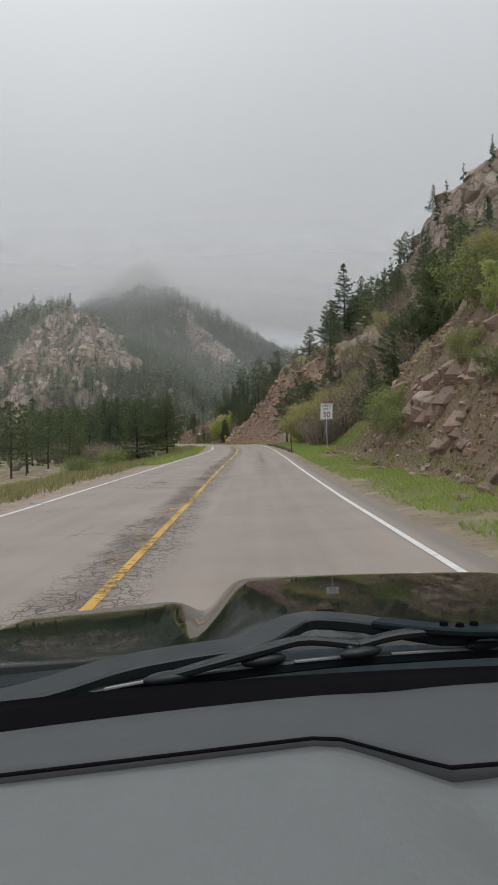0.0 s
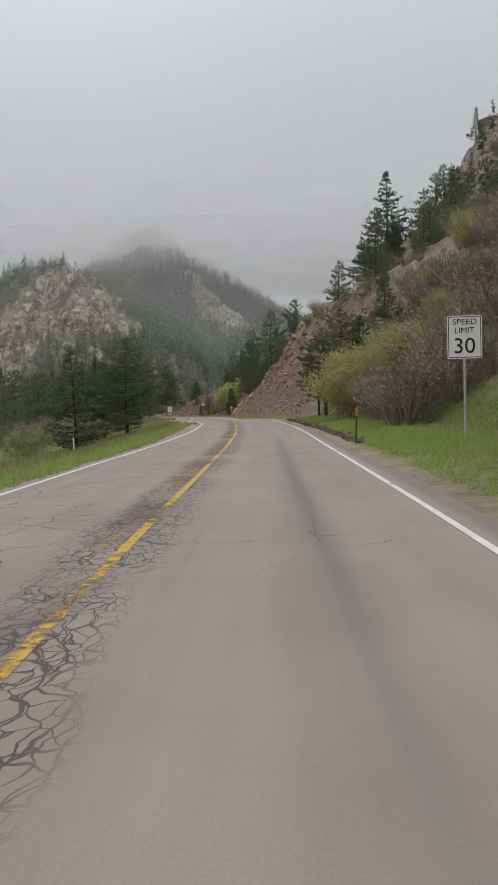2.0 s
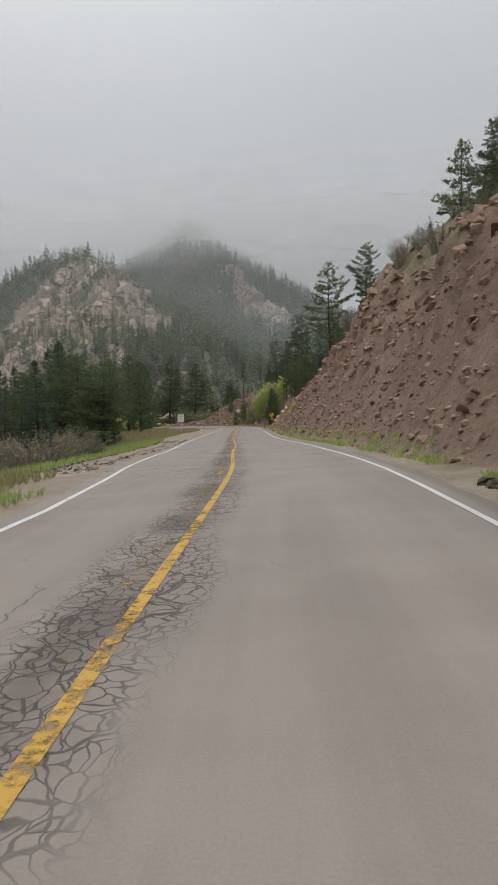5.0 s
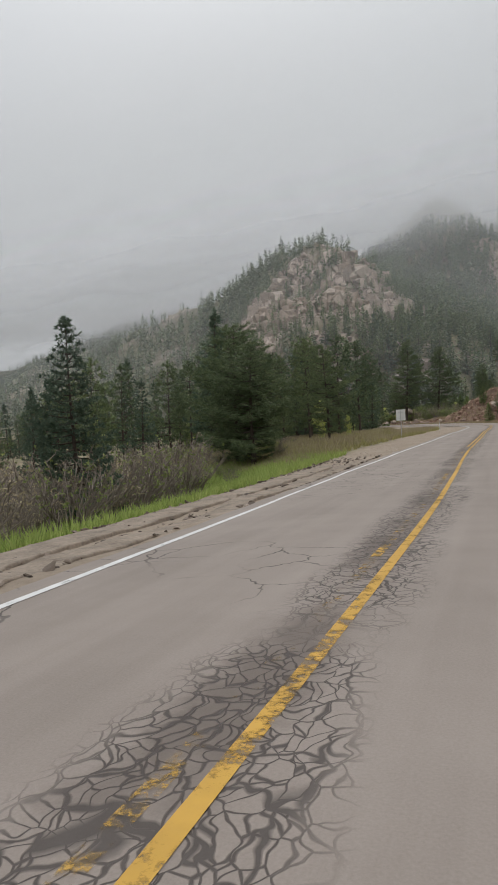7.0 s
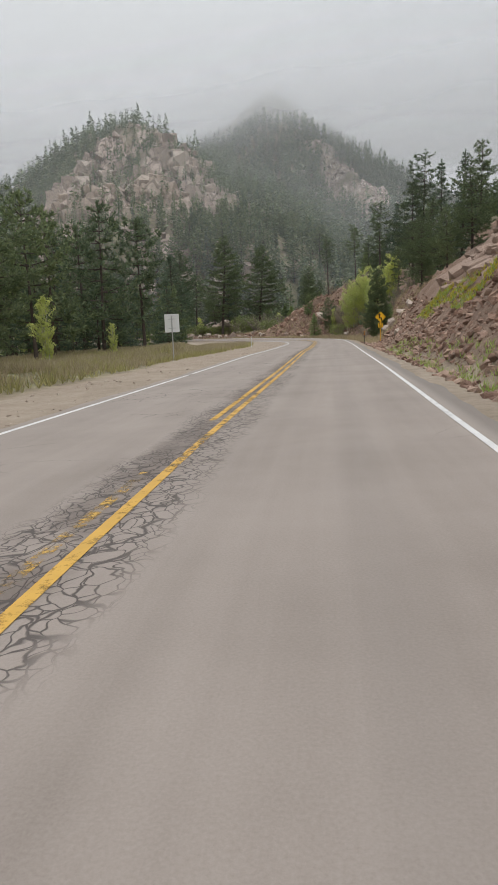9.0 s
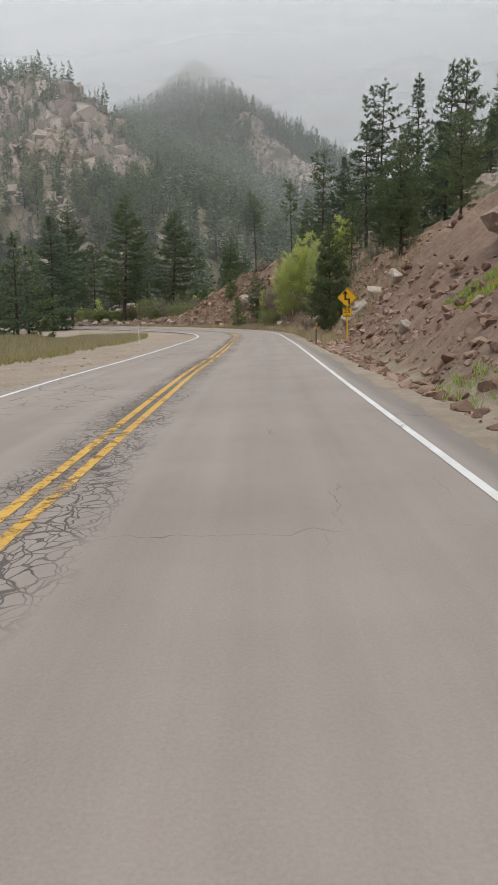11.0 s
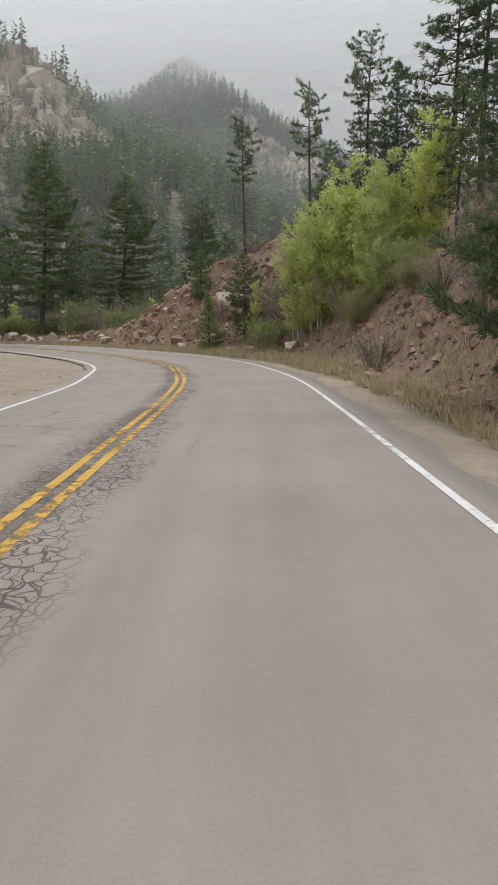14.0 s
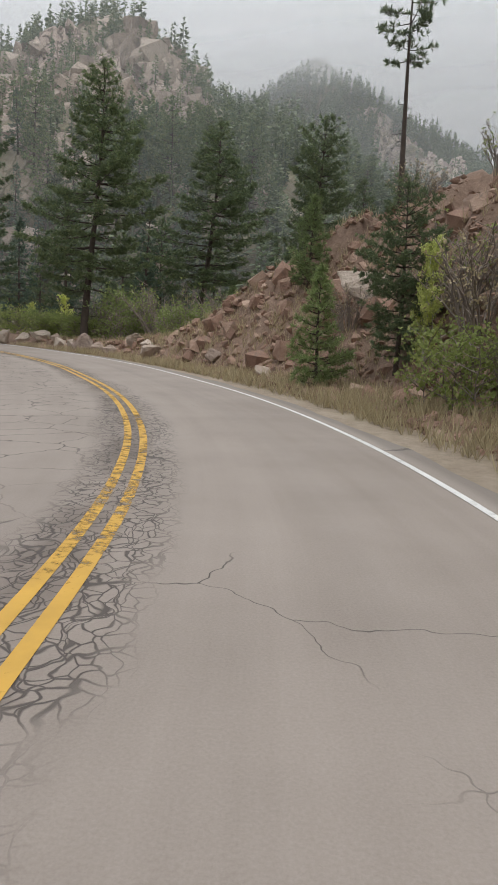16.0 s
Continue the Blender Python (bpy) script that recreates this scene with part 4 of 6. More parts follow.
plant_top("pine_b", 3.5, 150.5, 17.6, "dark pine below the cliff", CURVE)
plant_top("tall_a", -11.0, 162.7, 12.2, "tall slim pine with a bare trunk", CURVE)
plant_top("dense_pine", -4.9, 136.4, 6.1, "dense bushy pine beside the road", CURVE, wide=0.95)
plant_top("dense_pine", -4.75, 134.9, 2.6, "small dense pine beside a larger one", CURVE)
plant_top("pine_a", -1.0, 141.5, 11.5, "pine on the scree bank", CURVE)
plant_top("young", -13.3, 163.0, 6.2, "young light-green pine on the bank", CURVE)
plant_top("young", -12.05, 157.95, 3.75, "young light-green pine beside the road", CURVE)
plant_top("near_pine", -10.5, 157.6, 5.3, "dark pine with a bare lower trunk on the bank", CURVE)
plant_top("aspen_b", -10.0, 157.0, 4.3, "slim aspen in fresh lime-green leaf", CURVE, wide=0.75)
plant_top("bush", -9.2, 154.9, 2.0, "low green bush at the foot of the bank", CURVE)
plant_top("pine_c", -7.4, 159.0, 8.0, "dark bushy pine on the bank", CURVE)
plant_top("near_pine", -13.7, 166.4, 9.3, "dark pine on top of the bank", CURVE)
for x, y, top in ((-6.2, 152.2, 7.4), (-7.9, 153.8, 5.9), (-7.2, 153.0, 6.5), (-5.2, 151.4, 7.4), (-4.3, 150.6, 8.3), (-5.6, 150.2, 6.6)):
    plant_top("aspen_a", x, y, top, "aspen in fresh lime-green leaf", CURVE)
plant_top("aspen_b", -6.6, 152.5, 6.4, "slim aspen in fresh lime-green leaf", CURVE)
for x, y, top in ((-26.9, 175.7, 3.2), (-27.8, 176.4, 2.9), (-21.8, 173.6, 2.5), (-21.0, 173.2, 2.4), (-18.9, 169.2, 1.9), (-29.5, 177.5, 3.2)):
    plant_top("bush", x, y, top, "low green bush behind the boulders of the bend", CURVE, wide=1.3)
# valley floor
plant_top("near_pine", -6.5, 53.3, 5.4, "dark spreading pine beside the shoulder", VALLEY, wide=1.3)
plant_top("pine_c", -8.6, 51.6, 4.9, "dark spreading pine beside the shoulder", VALLEY, wide=1.3)
plant_top("fir_b", -13.8, 82.5, 5.3, "dense conical spruce behind the bank", VALLEY)
plant_top("pine_a", -17.7, 99.3, 7.5, "broad dark pine behind the bank", VALLEY, wide=1.5)
plant_top("pine_a", -20.4, 103.9, 8.4, "broad dark pine behind the bank", VALLEY, wide=1.4)
plant_top("near_pine", -13.7, 93.1, 5.5, "broad bushy dark pine beside the grassy verge", VALLEY, wide=1.5)
plant_top("near_pine", -14.9, 93.9, 5.6, "bushy dark pine standing close behind another", VALLEY, wide=1.35)
plant_top("pine_a", -13.3, 101.2, 6.2, "pine with layered limbs beside the grass", VALLEY, wide=1.15)
plant_top("old_pine", -26.4, 174.5, 14.8, "tall dark pine with a leaning bare trunk beside the bend", VALLEY, wide=1.15)
plant_top("old_pine", -31.5, 173.0, 13.0, "dark pine standing close behind another beside the bend", VALLEY)
plant_top("fir_b", -29.8, 163.6, 11.3, "tall dark spruce beside the bend", VALLEY, wide=1.3)
plant_top("old_pine", -22.6, 180.6, 13.9, "large dark pine on the far bank", VALLEY, wide=1.3)
plant_top("fir_a", -28.6, 186.4, 11.0, "dark fir at the foot of the far slope", VALLEY)

# loose growth, thinned so that crowns keep apart and the road stays clear
TAKEN = []


def free(x, y, gap):
    if all((x - a) ** 2 + (y - b_) ** 2 > gap * gap for a, b_ in TAKEN):
        TAKEN.append((x, y))
        return True
    return False


def scatter(count, xr, yr, gap, ok, kinds, hr, labels, group):
    made, tries = 0, 0
    while made < count and tries < count * 30:
        tries += 1
        x, y = xr[0] + rng.random() * (xr[1] - xr[0]), yr[0] + rng.random() * (yr[1] - yr[0])
        i, o = road_place(K * x, K * y)
        if abs(o[0]) > 5.6 and ok(float(ARC[i[0]]) / K, float(o[0] + 0.75) / K, x, y) and free(x, y, gap):
            k = kinds[int(rng.integers(len(kinds)))]
            plant(k, K * x, K * y, K * (hr[0] + rng.random() * (hr[1] - hr[0])), labels[k.split("_")[-1] if k.startswith("wood") else k.split("_")[0]], group, wide=0.9 + 0.25 * rng.random())
            made += 1


CONIFERS = {"pineb": "open-crowned dark pine in mixed forest", "pine": "dark-green pine in mixed forest", "fir": "dark conical fir in mixed forest", "young": "small light-green young pine"}
SHRUBS = {"bare": "grey leafless shrub on the bank", "oak": "scrub oak with yellow-green spring leaves", "bush": "low green bush on the bank", "aspen": "young aspen in lime-green leaf"}
scatter(70, (-58, -15), (90, 200), 2.6, lambda s, o, x, y: (o < -13 and s < 130 and x < -19 + 0.03 * (y - 70) and -1.2 - x < 0.52 * (y - 64)) or (o > 9 and x < -24 and y > 188), ("wood_pine", "wood_pineb", "wood_fir", "wood_fir", "wood_pine"), (4.5, 8.5), CONIFERS, VALLEY)
scatter(34, (-34, -12), (28, 70), 2.2, lambda s, o, x, y: o < -12.5, ("wood_pine", "wood_fir", "wood_pineb"), (2.8, 4.8), CONIFERS, VALLEY)
scatter(120, (-80, -17), (56, 150), 2.2, lambda s, o, x, y: o < -13 and -1.2 - x < 0.62 * (y - 20), ("wood_pine", "wood_pineb", "wood_fir", "wood_fir", "wood_pine"), (3.8, 6.6), CONIFERS, VALLEY)
scatter(75, (-46, 12), (184, 226), 2.2, lambda s, o, x, y: o > 9.5 and y > 187 + 0.25 * max(0, x + 24), ("wood_pine", "wood_pineb", "wood_fir", "wood_fir"), (3.6, 6.2), CONIFERS, CURVE)
scatter(75, (8, 50), (30, 175), 2.6, lambda s, o, x, y: o > 19 or (s > 100 and o > 13), ("wood_pine", "wood_pineb", "wood_fir", "wood_fir"), (4.0, 7.0), CONIFERS, HILL)
scatter(26, (6, 24), (22, 100), 2.2, lambda s, o, x, y: 11 < o < 21 and (s > 66 or s < 34 or o > 14) and y > 24, ("wood_pine", "wood_pine", "wood_fir"), (3.0, 5.0), CONIFERS, HILL)
scatter(14, (-3, 12), (105, 175), 3.0, lambda s, o, x, y: o > 10.5, ("pine_a", "fir_a", "wood_fir"), (4.0, 6.5), CONIFERS, CURVE)
scatter(10, (-56, -27), (182, 204), 2.3, lambda s, o, x, y: o > 10.0 and x < -27 - 0.25 * (y - 176), ("fir_a", "wood_fir", "wood_fir", "wood_pineb", "wood_pine"), (5.5, 8.5), CONIFERS, VALLEY)
scatter(30, (-40, -19), (112, 158), 2.0, lambda s, o, x, y: o < -11.5, ("wood_pineb", "wood_pine", "wood_fir", "wood_fir"), (6.0, 9.5), CONIFERS, VALLEY)
scatter(15, (-16, -2), (149, 178), 1.6, lambda s, o, x, y: o > 8.5 and not (-12 < x < -8.0 and y > 160), ("wood_pineb", "wood_fir", "wood_pine"), (2.6, 4.6), CONIFERS, CURVE)
scatter(46, (-24, 9), (168, 190), 1.8, lambda s, o, x, y: o > 10.0, ("wood_pine", "wood_fir", "young", "wood_pineb"), (2.0, 3.6), CONIFERS, CURVE)
BANKS = "shrubs along the road banks"
scatter(22, (2, 14), (62, 104), 1.2, lambda s, o, x, y: 9.5 < o < 15, ("bare_a", "bare_b", "young", "bare_a"), (0.8, 1.8), {**SHRUBS, **CONIFERS}, BANKS)
scatter(16, (-40, -17), (112, 168), 1.6, lambda s, o, x, y: o < -10, ("aspen_b", "bush", "aspen_b"), (1.6, 3.4), SHRUBS, BANKS)
scatter(9, (-10, 1), (136, 160), 1.0, lambda s, o, x, y: 5.0 < o < 6.8, ("bare_a", "bare_b", "bare_a", "oak"), (0.7, 1.6), SHRUBS, BANKS)
scatter(85, (4.4, 18), (33, 60), 1.0, lambda s, o, x, y: o > 7.0 and s < 59, ("bare_a", "bare_b", "bare_a", "oak", "bare_a", "bare_b", "bare_a"), (1.4, 2.5), SHRUBS, BANKS)
scatter(120, (8, 30), (26, 90), 1.3, lambda s, o, x, y: 9 < o < 28, ("bare_a", "bare_a", "bare_b", "bare_a"), (1.2, 2.0), SHRUBS, BANKS)
scatter(48, (5, 20), (8, 36), 1.2, lambda s, o, x, y: o > 7.0, ("bare_a", "oak", "bush", "bare_a", "bare_b", "bare_b", "aspen_b"), (0.9, 2.0), SHRUBS, BANKS)
scatter(75, (-26, -6), (58, 89), 1.15, lambda s, o, x, y: -17 < o < -7.5, ("bare_a", "bare_b", "bare_b", "bare_a", "bare_a"), (1.2, 2.1), SHRUBS, BANKS)
scatter(34, (-24, -8), (86, 106), 1.0, lambda s, o, x, y: -15 < o < -7.2, ("bare_a", "bare_b", "bush", "bare_a"), (0.45, 0.8), SHRUBS, BANKS)
scatter(12, (-22, -7), (10, 50), 2.0, lambda s, o, x, y: -16 < o < -8.0, ("bare_b", "bush"), (0.9, 1.6), SHRUBS, BANKS)
scatter(16, (-34, -14), (166, 182), 1.6, lambda s, o, x, y: 6.8 < o < 14, ("bush", "bush", "aspen_b", "bare_b"), (1.2, 2.6), SHRUBS, BANKS)
scatter(8, (-12, -2), (138, 158), 1.1, lambda s, o, x, y: 5.6 < o < 9.0, ("bare_a", "bare_b", "bare_b", "young"), (0.7, 1.4), {**SHRUBS, **CONIFERS}, BANKS)
scatter(9, (-12, -2), (138, 165), 1.5, lambda s, o, x, y: 6.0 < o < 9.5, ("bare_b", "bush", "bare_a", "young"), (0.6, 1.2), {**SHRUBS, **CONIFERS}, BANKS)


# far woods: thousands of small conifers on the mountain sides, one object
def far_woods(name, count, xr, yr, ok, hr, seed, label, T=36):
    r = np.random.default_rng(seed)
    x = K * (xr[0] + r.random(count) * (xr[1] - xr[0]))
    y = K * (yr[0] + r.random(count) * (yr[1] - yr[0]))
    z = ground_z(x, y)
    slab_gap = np.hypot((x + 22 + 0.35 * (y - 476)) / 15.0, (y - 476) / 58.0)      # the bare slab below the summit
    face_gap = np.minimum(np.hypot((x + 96) / 15.0, (y - 333) / 9.0), np.hypot((x + 76) / 9.0, (y - 343) / 11.0))      # bare faces of the nearer mountain
    stunted = np.hypot((x + 92) / 42, (y - 352) / 46) < 1      # lower, fuller trees among the granite
    keep = ok(x, y, z) & (cragginess(x, y) * np.where(stunted, 0.4, 0.62) < r.random(count)) & ((slab_gap > 1) | (r.random(count) < 0.08)) & ((face_gap > 1) | (r.random(count) < 0.8)) & ((np.hypot((x + 88) / 34, (y - 348) / 26) > 1) | (r.random(count) < 0.72))
    x, y, z = x[keep], y[keep], z[keep]
    h = K * (hr[0] + r.random(len(x)) ** 1.6 * (hr[1] - hr[0]))
    fine = (34 / T) ** 0.5
    f = np.linspace(0.08, 0.98, T)[None, :] ** 0.85
    ang = r.random((len(x), T)) * 6.283
    stunted = stunted[keep]
    h = np.where(stunted, 0.7 * h, h)
    fat = (0.19 + 0.13 * r.random((len(x), 1))) * np.where(stunted, 1.35, 1.0)[:, None]
    rad = h[:, None] * fat * ((1 - f) ** 0.7 + 0.03) * (0.3 + 0.7 * r.random((len(x), T)))
    C = np.stack([x[:, None] + np.cos(ang) * rad * 0.6, y[:, None] + np.sin(ang) * rad * 0.6, z[:, None] + h[:, None] * f], -1)
    D = np.stack([np.cos(ang), np.sin(ang), -0.3 + 0.5 * f + 0.15 * r.normal(size=ang.shape)], -1)
    w = np.stack([-np.sin(ang), np.cos(ang), 0.5 * r.normal(size=ang.shape)], -1)
    L = fine * (0.065 + 0.14 * (1 - f))[..., None] * h[:, None, None] * (0.7 + 0.6 * r.random((len(x), T, 1)))
    V = np.stack([C - D * L * 0.4, C + w * L * 0.36, C + D * L * 0.7, C - w * L * 0.36], 2).reshape(-1, 3)
    F = np.arange(len(V)).reshape(-1, 4)
    trunk = np.stack([np.c_[x - 0.16, y, z - 0.4], np.c_[x + 0.16, y, z - 0.4], np.c_[x, y, z + h]], 1).reshape(-1, 3)
    TF = (np.arange(len(trunk)) + len(V)).reshape(-1, 3)
    me = mesh_of(name, np.concatenate([V, trunk]).tolist(), F.tolist() + TF.tolist(), M_FAR)
    return tagged(new(name, me), label, "forest", kind="stuff")


def far_ok(x, y, z):
    i, o = road_place(x, y)
    return (np.abs(o) > 29) & (z < 150) & ~((x > -38) & (x < 22) & (y > 205) & (y < 266)) & ~((x > 10) & (x < 40) & (y < 205))


far_woods("mountain_forest", 6800, (-100, 25), (236, 388), lambda x, y, z: far_ok(x, y, z), (3.2, 8.2), 5, "dense dark conifer forest on misty mountain slopes", 44)
far_woods("slope_forest", 2500, (-90, 30), (182, 238), lambda x, y, z: far_ok(x, y, z), (2.8, 7.4), 9, "dark conifers among pale crags on the nearer mountain", 84)
far_woods("ridge_forest", 5200, (-290, -90), (200, 410), lambda x, y, z: far_ok(x, y, z), (3.0, 6.0), 6, "conifer forest on far ridges in mist")
far_woods("hillside_forest", 1500, (14, 110), (60, 330), lambda x, y, z: far_ok(x, y, z), (3.0, 6.0), 8, "conifer forest high on the steep hillside")


# ================= rocks =================
M_CHUNK = mat_plain("brown_asphalt_chunks", (0.17, 0.135, 0.11), 0.95, var=0.5, scale=5, bump=0.5, island=True)
M_SOIL = mat_plain("dark_sod", (0.10, 0.075, 0.055), 0.95, var=0.45, scale=6, bump=0.5)

def hull_rock(seed, n=13, flat=0.75):
    r = np.random.default_rng(seed)
    bm = bmesh.new()
    p = r.normal(size=(n, 3))
    p /= np.linalg.norm(p, axis=1)[:, None]
    p *= (0.8 + 0.3 * r.random((n, 1))) * np.array([1.0, 0.75, flat])
    vs = [bm.verts.new(q_) for q_ in p]
    out = bmesh.ops.convex_hull(bm, input=vs)
    bmesh.ops.delete(bm, geom=[g for g in out["geom_interior"] if isinstance(g, bmesh.types.BMVert)], context="VERTS")
    return bm


def rock_arrays(seed, cuts=0, rough=0.0, flat=0.75):
    bm = hull_rock(seed, flat=flat)
    if cuts:
        bmesh.ops.bevel(bm, geom=bm.edges[:], offset=0.05, segments=1, affect="EDGES")
        bmesh.ops.triangulate(bm, faces=bm.faces[:])
        bmesh.ops.subdivide_edges(bm, edges=bm.edges[:], cuts=cuts, use_grid_fill=True)
        for v in bm.verts:
            v.co += v.co.normalized() * (noise.noise(v.co * 2.3 + Vector((seed, 0, 0))) * rough + noise.noise(v.co * 6 + Vector((0, seed, 0))) * rough * 0.4)
    bmesh.ops.triangulate(bm, faces=bm.faces[:])
    bm.verts.index_update()
    V = np.array([v.co[:] for v in bm.verts])
    F = np.array([[v.index for v in f.verts] for f in bm.faces])
    bm.free()
    return V, F


SMALL_ROCKS = [rock_arrays(100 + k, flat=0.6) for k in range(14)]


def block_arrays(seed):
    """A fractured block of rock: an uneven box with broken corners."""
    r = np.random.default_rng(seed)
    bm = bmesh.new()
    p = [np.array([sx, sy, sz]) * (0.8 + 0.35 * r.random(3)) for sx in (-1, 1) for sy in (-1, 1) for sz in (-1, 1)]
    p += [r.normal(size=3) * 0.35 + np.array(d) * 1.15 for d in ((1, 0, 0), (-1, 0, 0), (0, 1, 0), (0, -1, 0))]
    p = [q_ * np.array([0.75, 0.7, 1.0]) for q_ in p]
    out = bmesh.ops.convex_hull(bm, input=[bm.verts.new(q_) for q_ in p])
    bmesh.ops.delete(bm, geom=[g for g in out["geom_interior"] if isinstance(g, bmesh.types.BMVert)], context="VERTS")
    bmesh.ops.triangulate(bm, faces=bm.faces[:])
    bm.verts.index_update()
    V = np.array([v.co[:] for v in bm.verts])
    F = np.array([[v.index for v in f.verts] for f in bm.faces])
    bm.free()
    return V, F


CRAGS = [block_arrays(200 + k) for k in range(12)]


def rubble(name, xs, ys, sizes, mat, label, shapes, seed, sink=0.25, tall=1.0, tilt=0.35):
    """Many rocks lying on the ground, joined in one object."""
    r = np.random.default_rng(seed)
    zs = ground_z(xs, ys)
    Vs, Fs, base = [], [], 0
    for x, y, z, s in zip(xs, ys, zs, sizes):
        V, F = shapes[int(r.integers(len(shapes)))]
        a, t = r.random() * 6.283, r.normal() * tilt
        R = np.array(Euler((t, r.normal() * tilt, a)).to_matrix())
        Vs.append((V * s * np.array([1, 1, tall])) @ R.T + np.array([x, y, z + s * (0.30 - sink)]))
        Fs.append(F + base)
        base += len(V)
    me = mesh_of(name, np.concatenate(Vs), np.concatenate(Fs), mat)
    return tagged(new(name, me), label, "rocks", kind="stuff")


def along_road(count, s_range, o_range, power, seed):
    r = np.random.default_rng(seed)
    s = s_range[0] + r.random(count) * (s_range[1] - s_range[0])
    o = o_range[0] + r.random(count) ** power * (o_range[1] - o_range[0])
    i = np.clip(np.searchsorted(ARC, s), 0, len(ARC) - 1)
    d = s - ARC[i]
    return MID[i, 0] + TAN[i, 0] * d + SIDE[i, 0] * o, MID[i, 1] + TAN[i, 1] * d + SIDE[i, 1] * o, r


x, y, r = along_road(9500, (90, 165), (5.0, 13.5), 1.0, 1)
rubble("red_scree", x, y, 0.04 + 0.24 * r.random(9500) ** 5, M_REDROCK, "broken red rock scree on a steep cut bank", SMALL_ROCKS, 11)
x, y, r = along_road(700, (92, 150), (9.0, 16.0), 0.8, 61)
rubble("cut_ledges", x, y, 0.18 + 0.5 * r.random(700) ** 2.5, M_REDROCK, "weathered red rock ledges high on the cut bank", CRAGS + SMALL_ROCKS, 62, 0.45, 0.7)
x, y, r = along_road(5200, (136, 197), (4.6, 9.0), 1.5, 2)
rubble("fallen_rock", x, y, 0.035 + 0.24 * r.random(5200) ** 4.5, M_REDROCK, "loose fallen red rock along the ditch", SMALL_ROCKS, 12)
x, y, r = along_road(6500, (189, 267), (5.3, 14), 1.25, 3)
rubble("bank_rubble", x, y, 0.035 + 0.36 * r.random(6500) ** 5, M_REDROCK, "reddish rubble on the outer bank of the bend", SMALL_ROCKS, 13)
x, y, r = along_road(4800, (225, 264), (5.3, 12.5), 1.1, 7)
rubble("outer_bank_rubble", x, y, 0.04 + 0.28 * r.random(4800) ** 3.5, M_REDROCK, "dark red rubble heaped on the outer bank", SMALL_ROCKS, 16)
x, y, r = along_road(1900, (3, 45), (6.2, 15.5), 1.0, 4)
rubble("hillside_rubble", x, y, 0.035 + 0.22 * r.random(1900) ** 4, M_REDROCK, "brown and red stones on the grassy hillside", SMALL_ROCKS, 14)
x, y, r = along_road(1500, (-5, 225), (-7.0, -3.9), 1.0, 6)
rubble("shoulder_stones", x, y, 0.02 + 0.06 * r.random(1500) ** 2, M_BOULDER, "small stones on the sandy shoulder", SMALL_ROCKS, 15)

x, y, r = along_road(4600, (4, 46), (6.7, 15.5), 1.0, 8)
rubble("hillside_scree", x, y, 0.03 + 0.20 * r.random(4600) ** 4, M_LEDGE, "broken brown scree in the grassy hillside", SMALL_ROCKS, 17, 0.3)
x, y, r = along_road(120, (8, 46), (7.6, 14.5), 1.0, 38)
rubble("hillside_rocks", x, y, 0.14 + 0.28 * r.random(120) ** 2, M_LEDGE, "pinkish rocks standing out of the hillside", SMALL_ROCKS, 39, 0.35)
x, y, r = along_road(650, (10, 18.5), (6.7, 8.3), 1.0, 63)
rubble("bank_scree", x, y, 0.03 + 0.10 * r.random(650) ** 2, M_REDROCK, "small red scree fallen to the foot of the bank", SMALL_ROCKS, 64, 0.2)
x, y, r = along_road(1500, (94, 138), (-7.2, -4.1), 1.0, 28)
rubble("asphalt_chunks", x, y, 0.03 + 0.12 * r.random(1500) ** 3, M_CHUNK, "broken brown asphalt chunks on the layered shoulder", SMALL_ROCKS, 29, 0.1, 0.6)
x, y, r = along_road(800, (53, 86), (4.5, 5.0), 1.0, 18)
rubble("soil_clods", x, y, 0.06 + 0.15 * r.random(800) ** 2, M_SOIL, "dark broken sods along the edge of the verge", SMALL_ROCKS, 19)
x, y, r = along_road(3800, (200, 236), (5.2, 12), 1.3, 57)
rubble("ditch_rubble", x, y, 0.03 + 0.2 * r.random(3800) ** 4, M_REDROCK, "broken reddish stones along the ditch and bank", SMALL_ROCKS, 58)
x, y, r = along_road(230, (228, 262), (6.4, 13), 1.0, 9)
rubble("bank_blocks", x, y, 0.16 + 0.42 * r.random(230) ** 2, M_REDROCK, "larger pinkish blocks on the outer bank", CRAGS, 18, 0.55, 0.8)

rr = np.random.default_rng(77)
cx, cy = -240 + rr.random(20000) * 340, 180 + rr.random(20000) * 385
ci, co = road_place(cx, cy)
keep = (np.abs(co) > 36) & (cragginess(cx, cy) > 0.35 + 0.5 * rr.random(20000)) & (ground_z(cx, cy) > 8.3) & (np.hypot(cx - 76, cy - 220) > 26)
cx, cy = cx[keep], cy[keep]
rubble("granite_crags", cx, cy, 0.6 + 1.3 * rr.random(len(cx)) ** 2, M_GRANITE, "pale pink granite crags among the mountain forest", CRAGS + SMALL_ROCKS, 21, 0.75, 0.95)

MASSIF = [rock_arrays(500 + k, 1, 0.07, 1.15) for k in range(8)]
cx, cy = 50 + rr.random(220) * 50, 195 + rr.random(220) * 45
keep = cragginess(cx, cy) > 0.5
cx, cy = cx[keep], cy[keep]
rubble("granite_cliff", cx, cy, 1.8 + 2.6 * rr.random(len(cx)), M_GRANITE, "tall pale granite cliff high above the road", MASSIF, 23, 1.0, 1.0, 0.12)

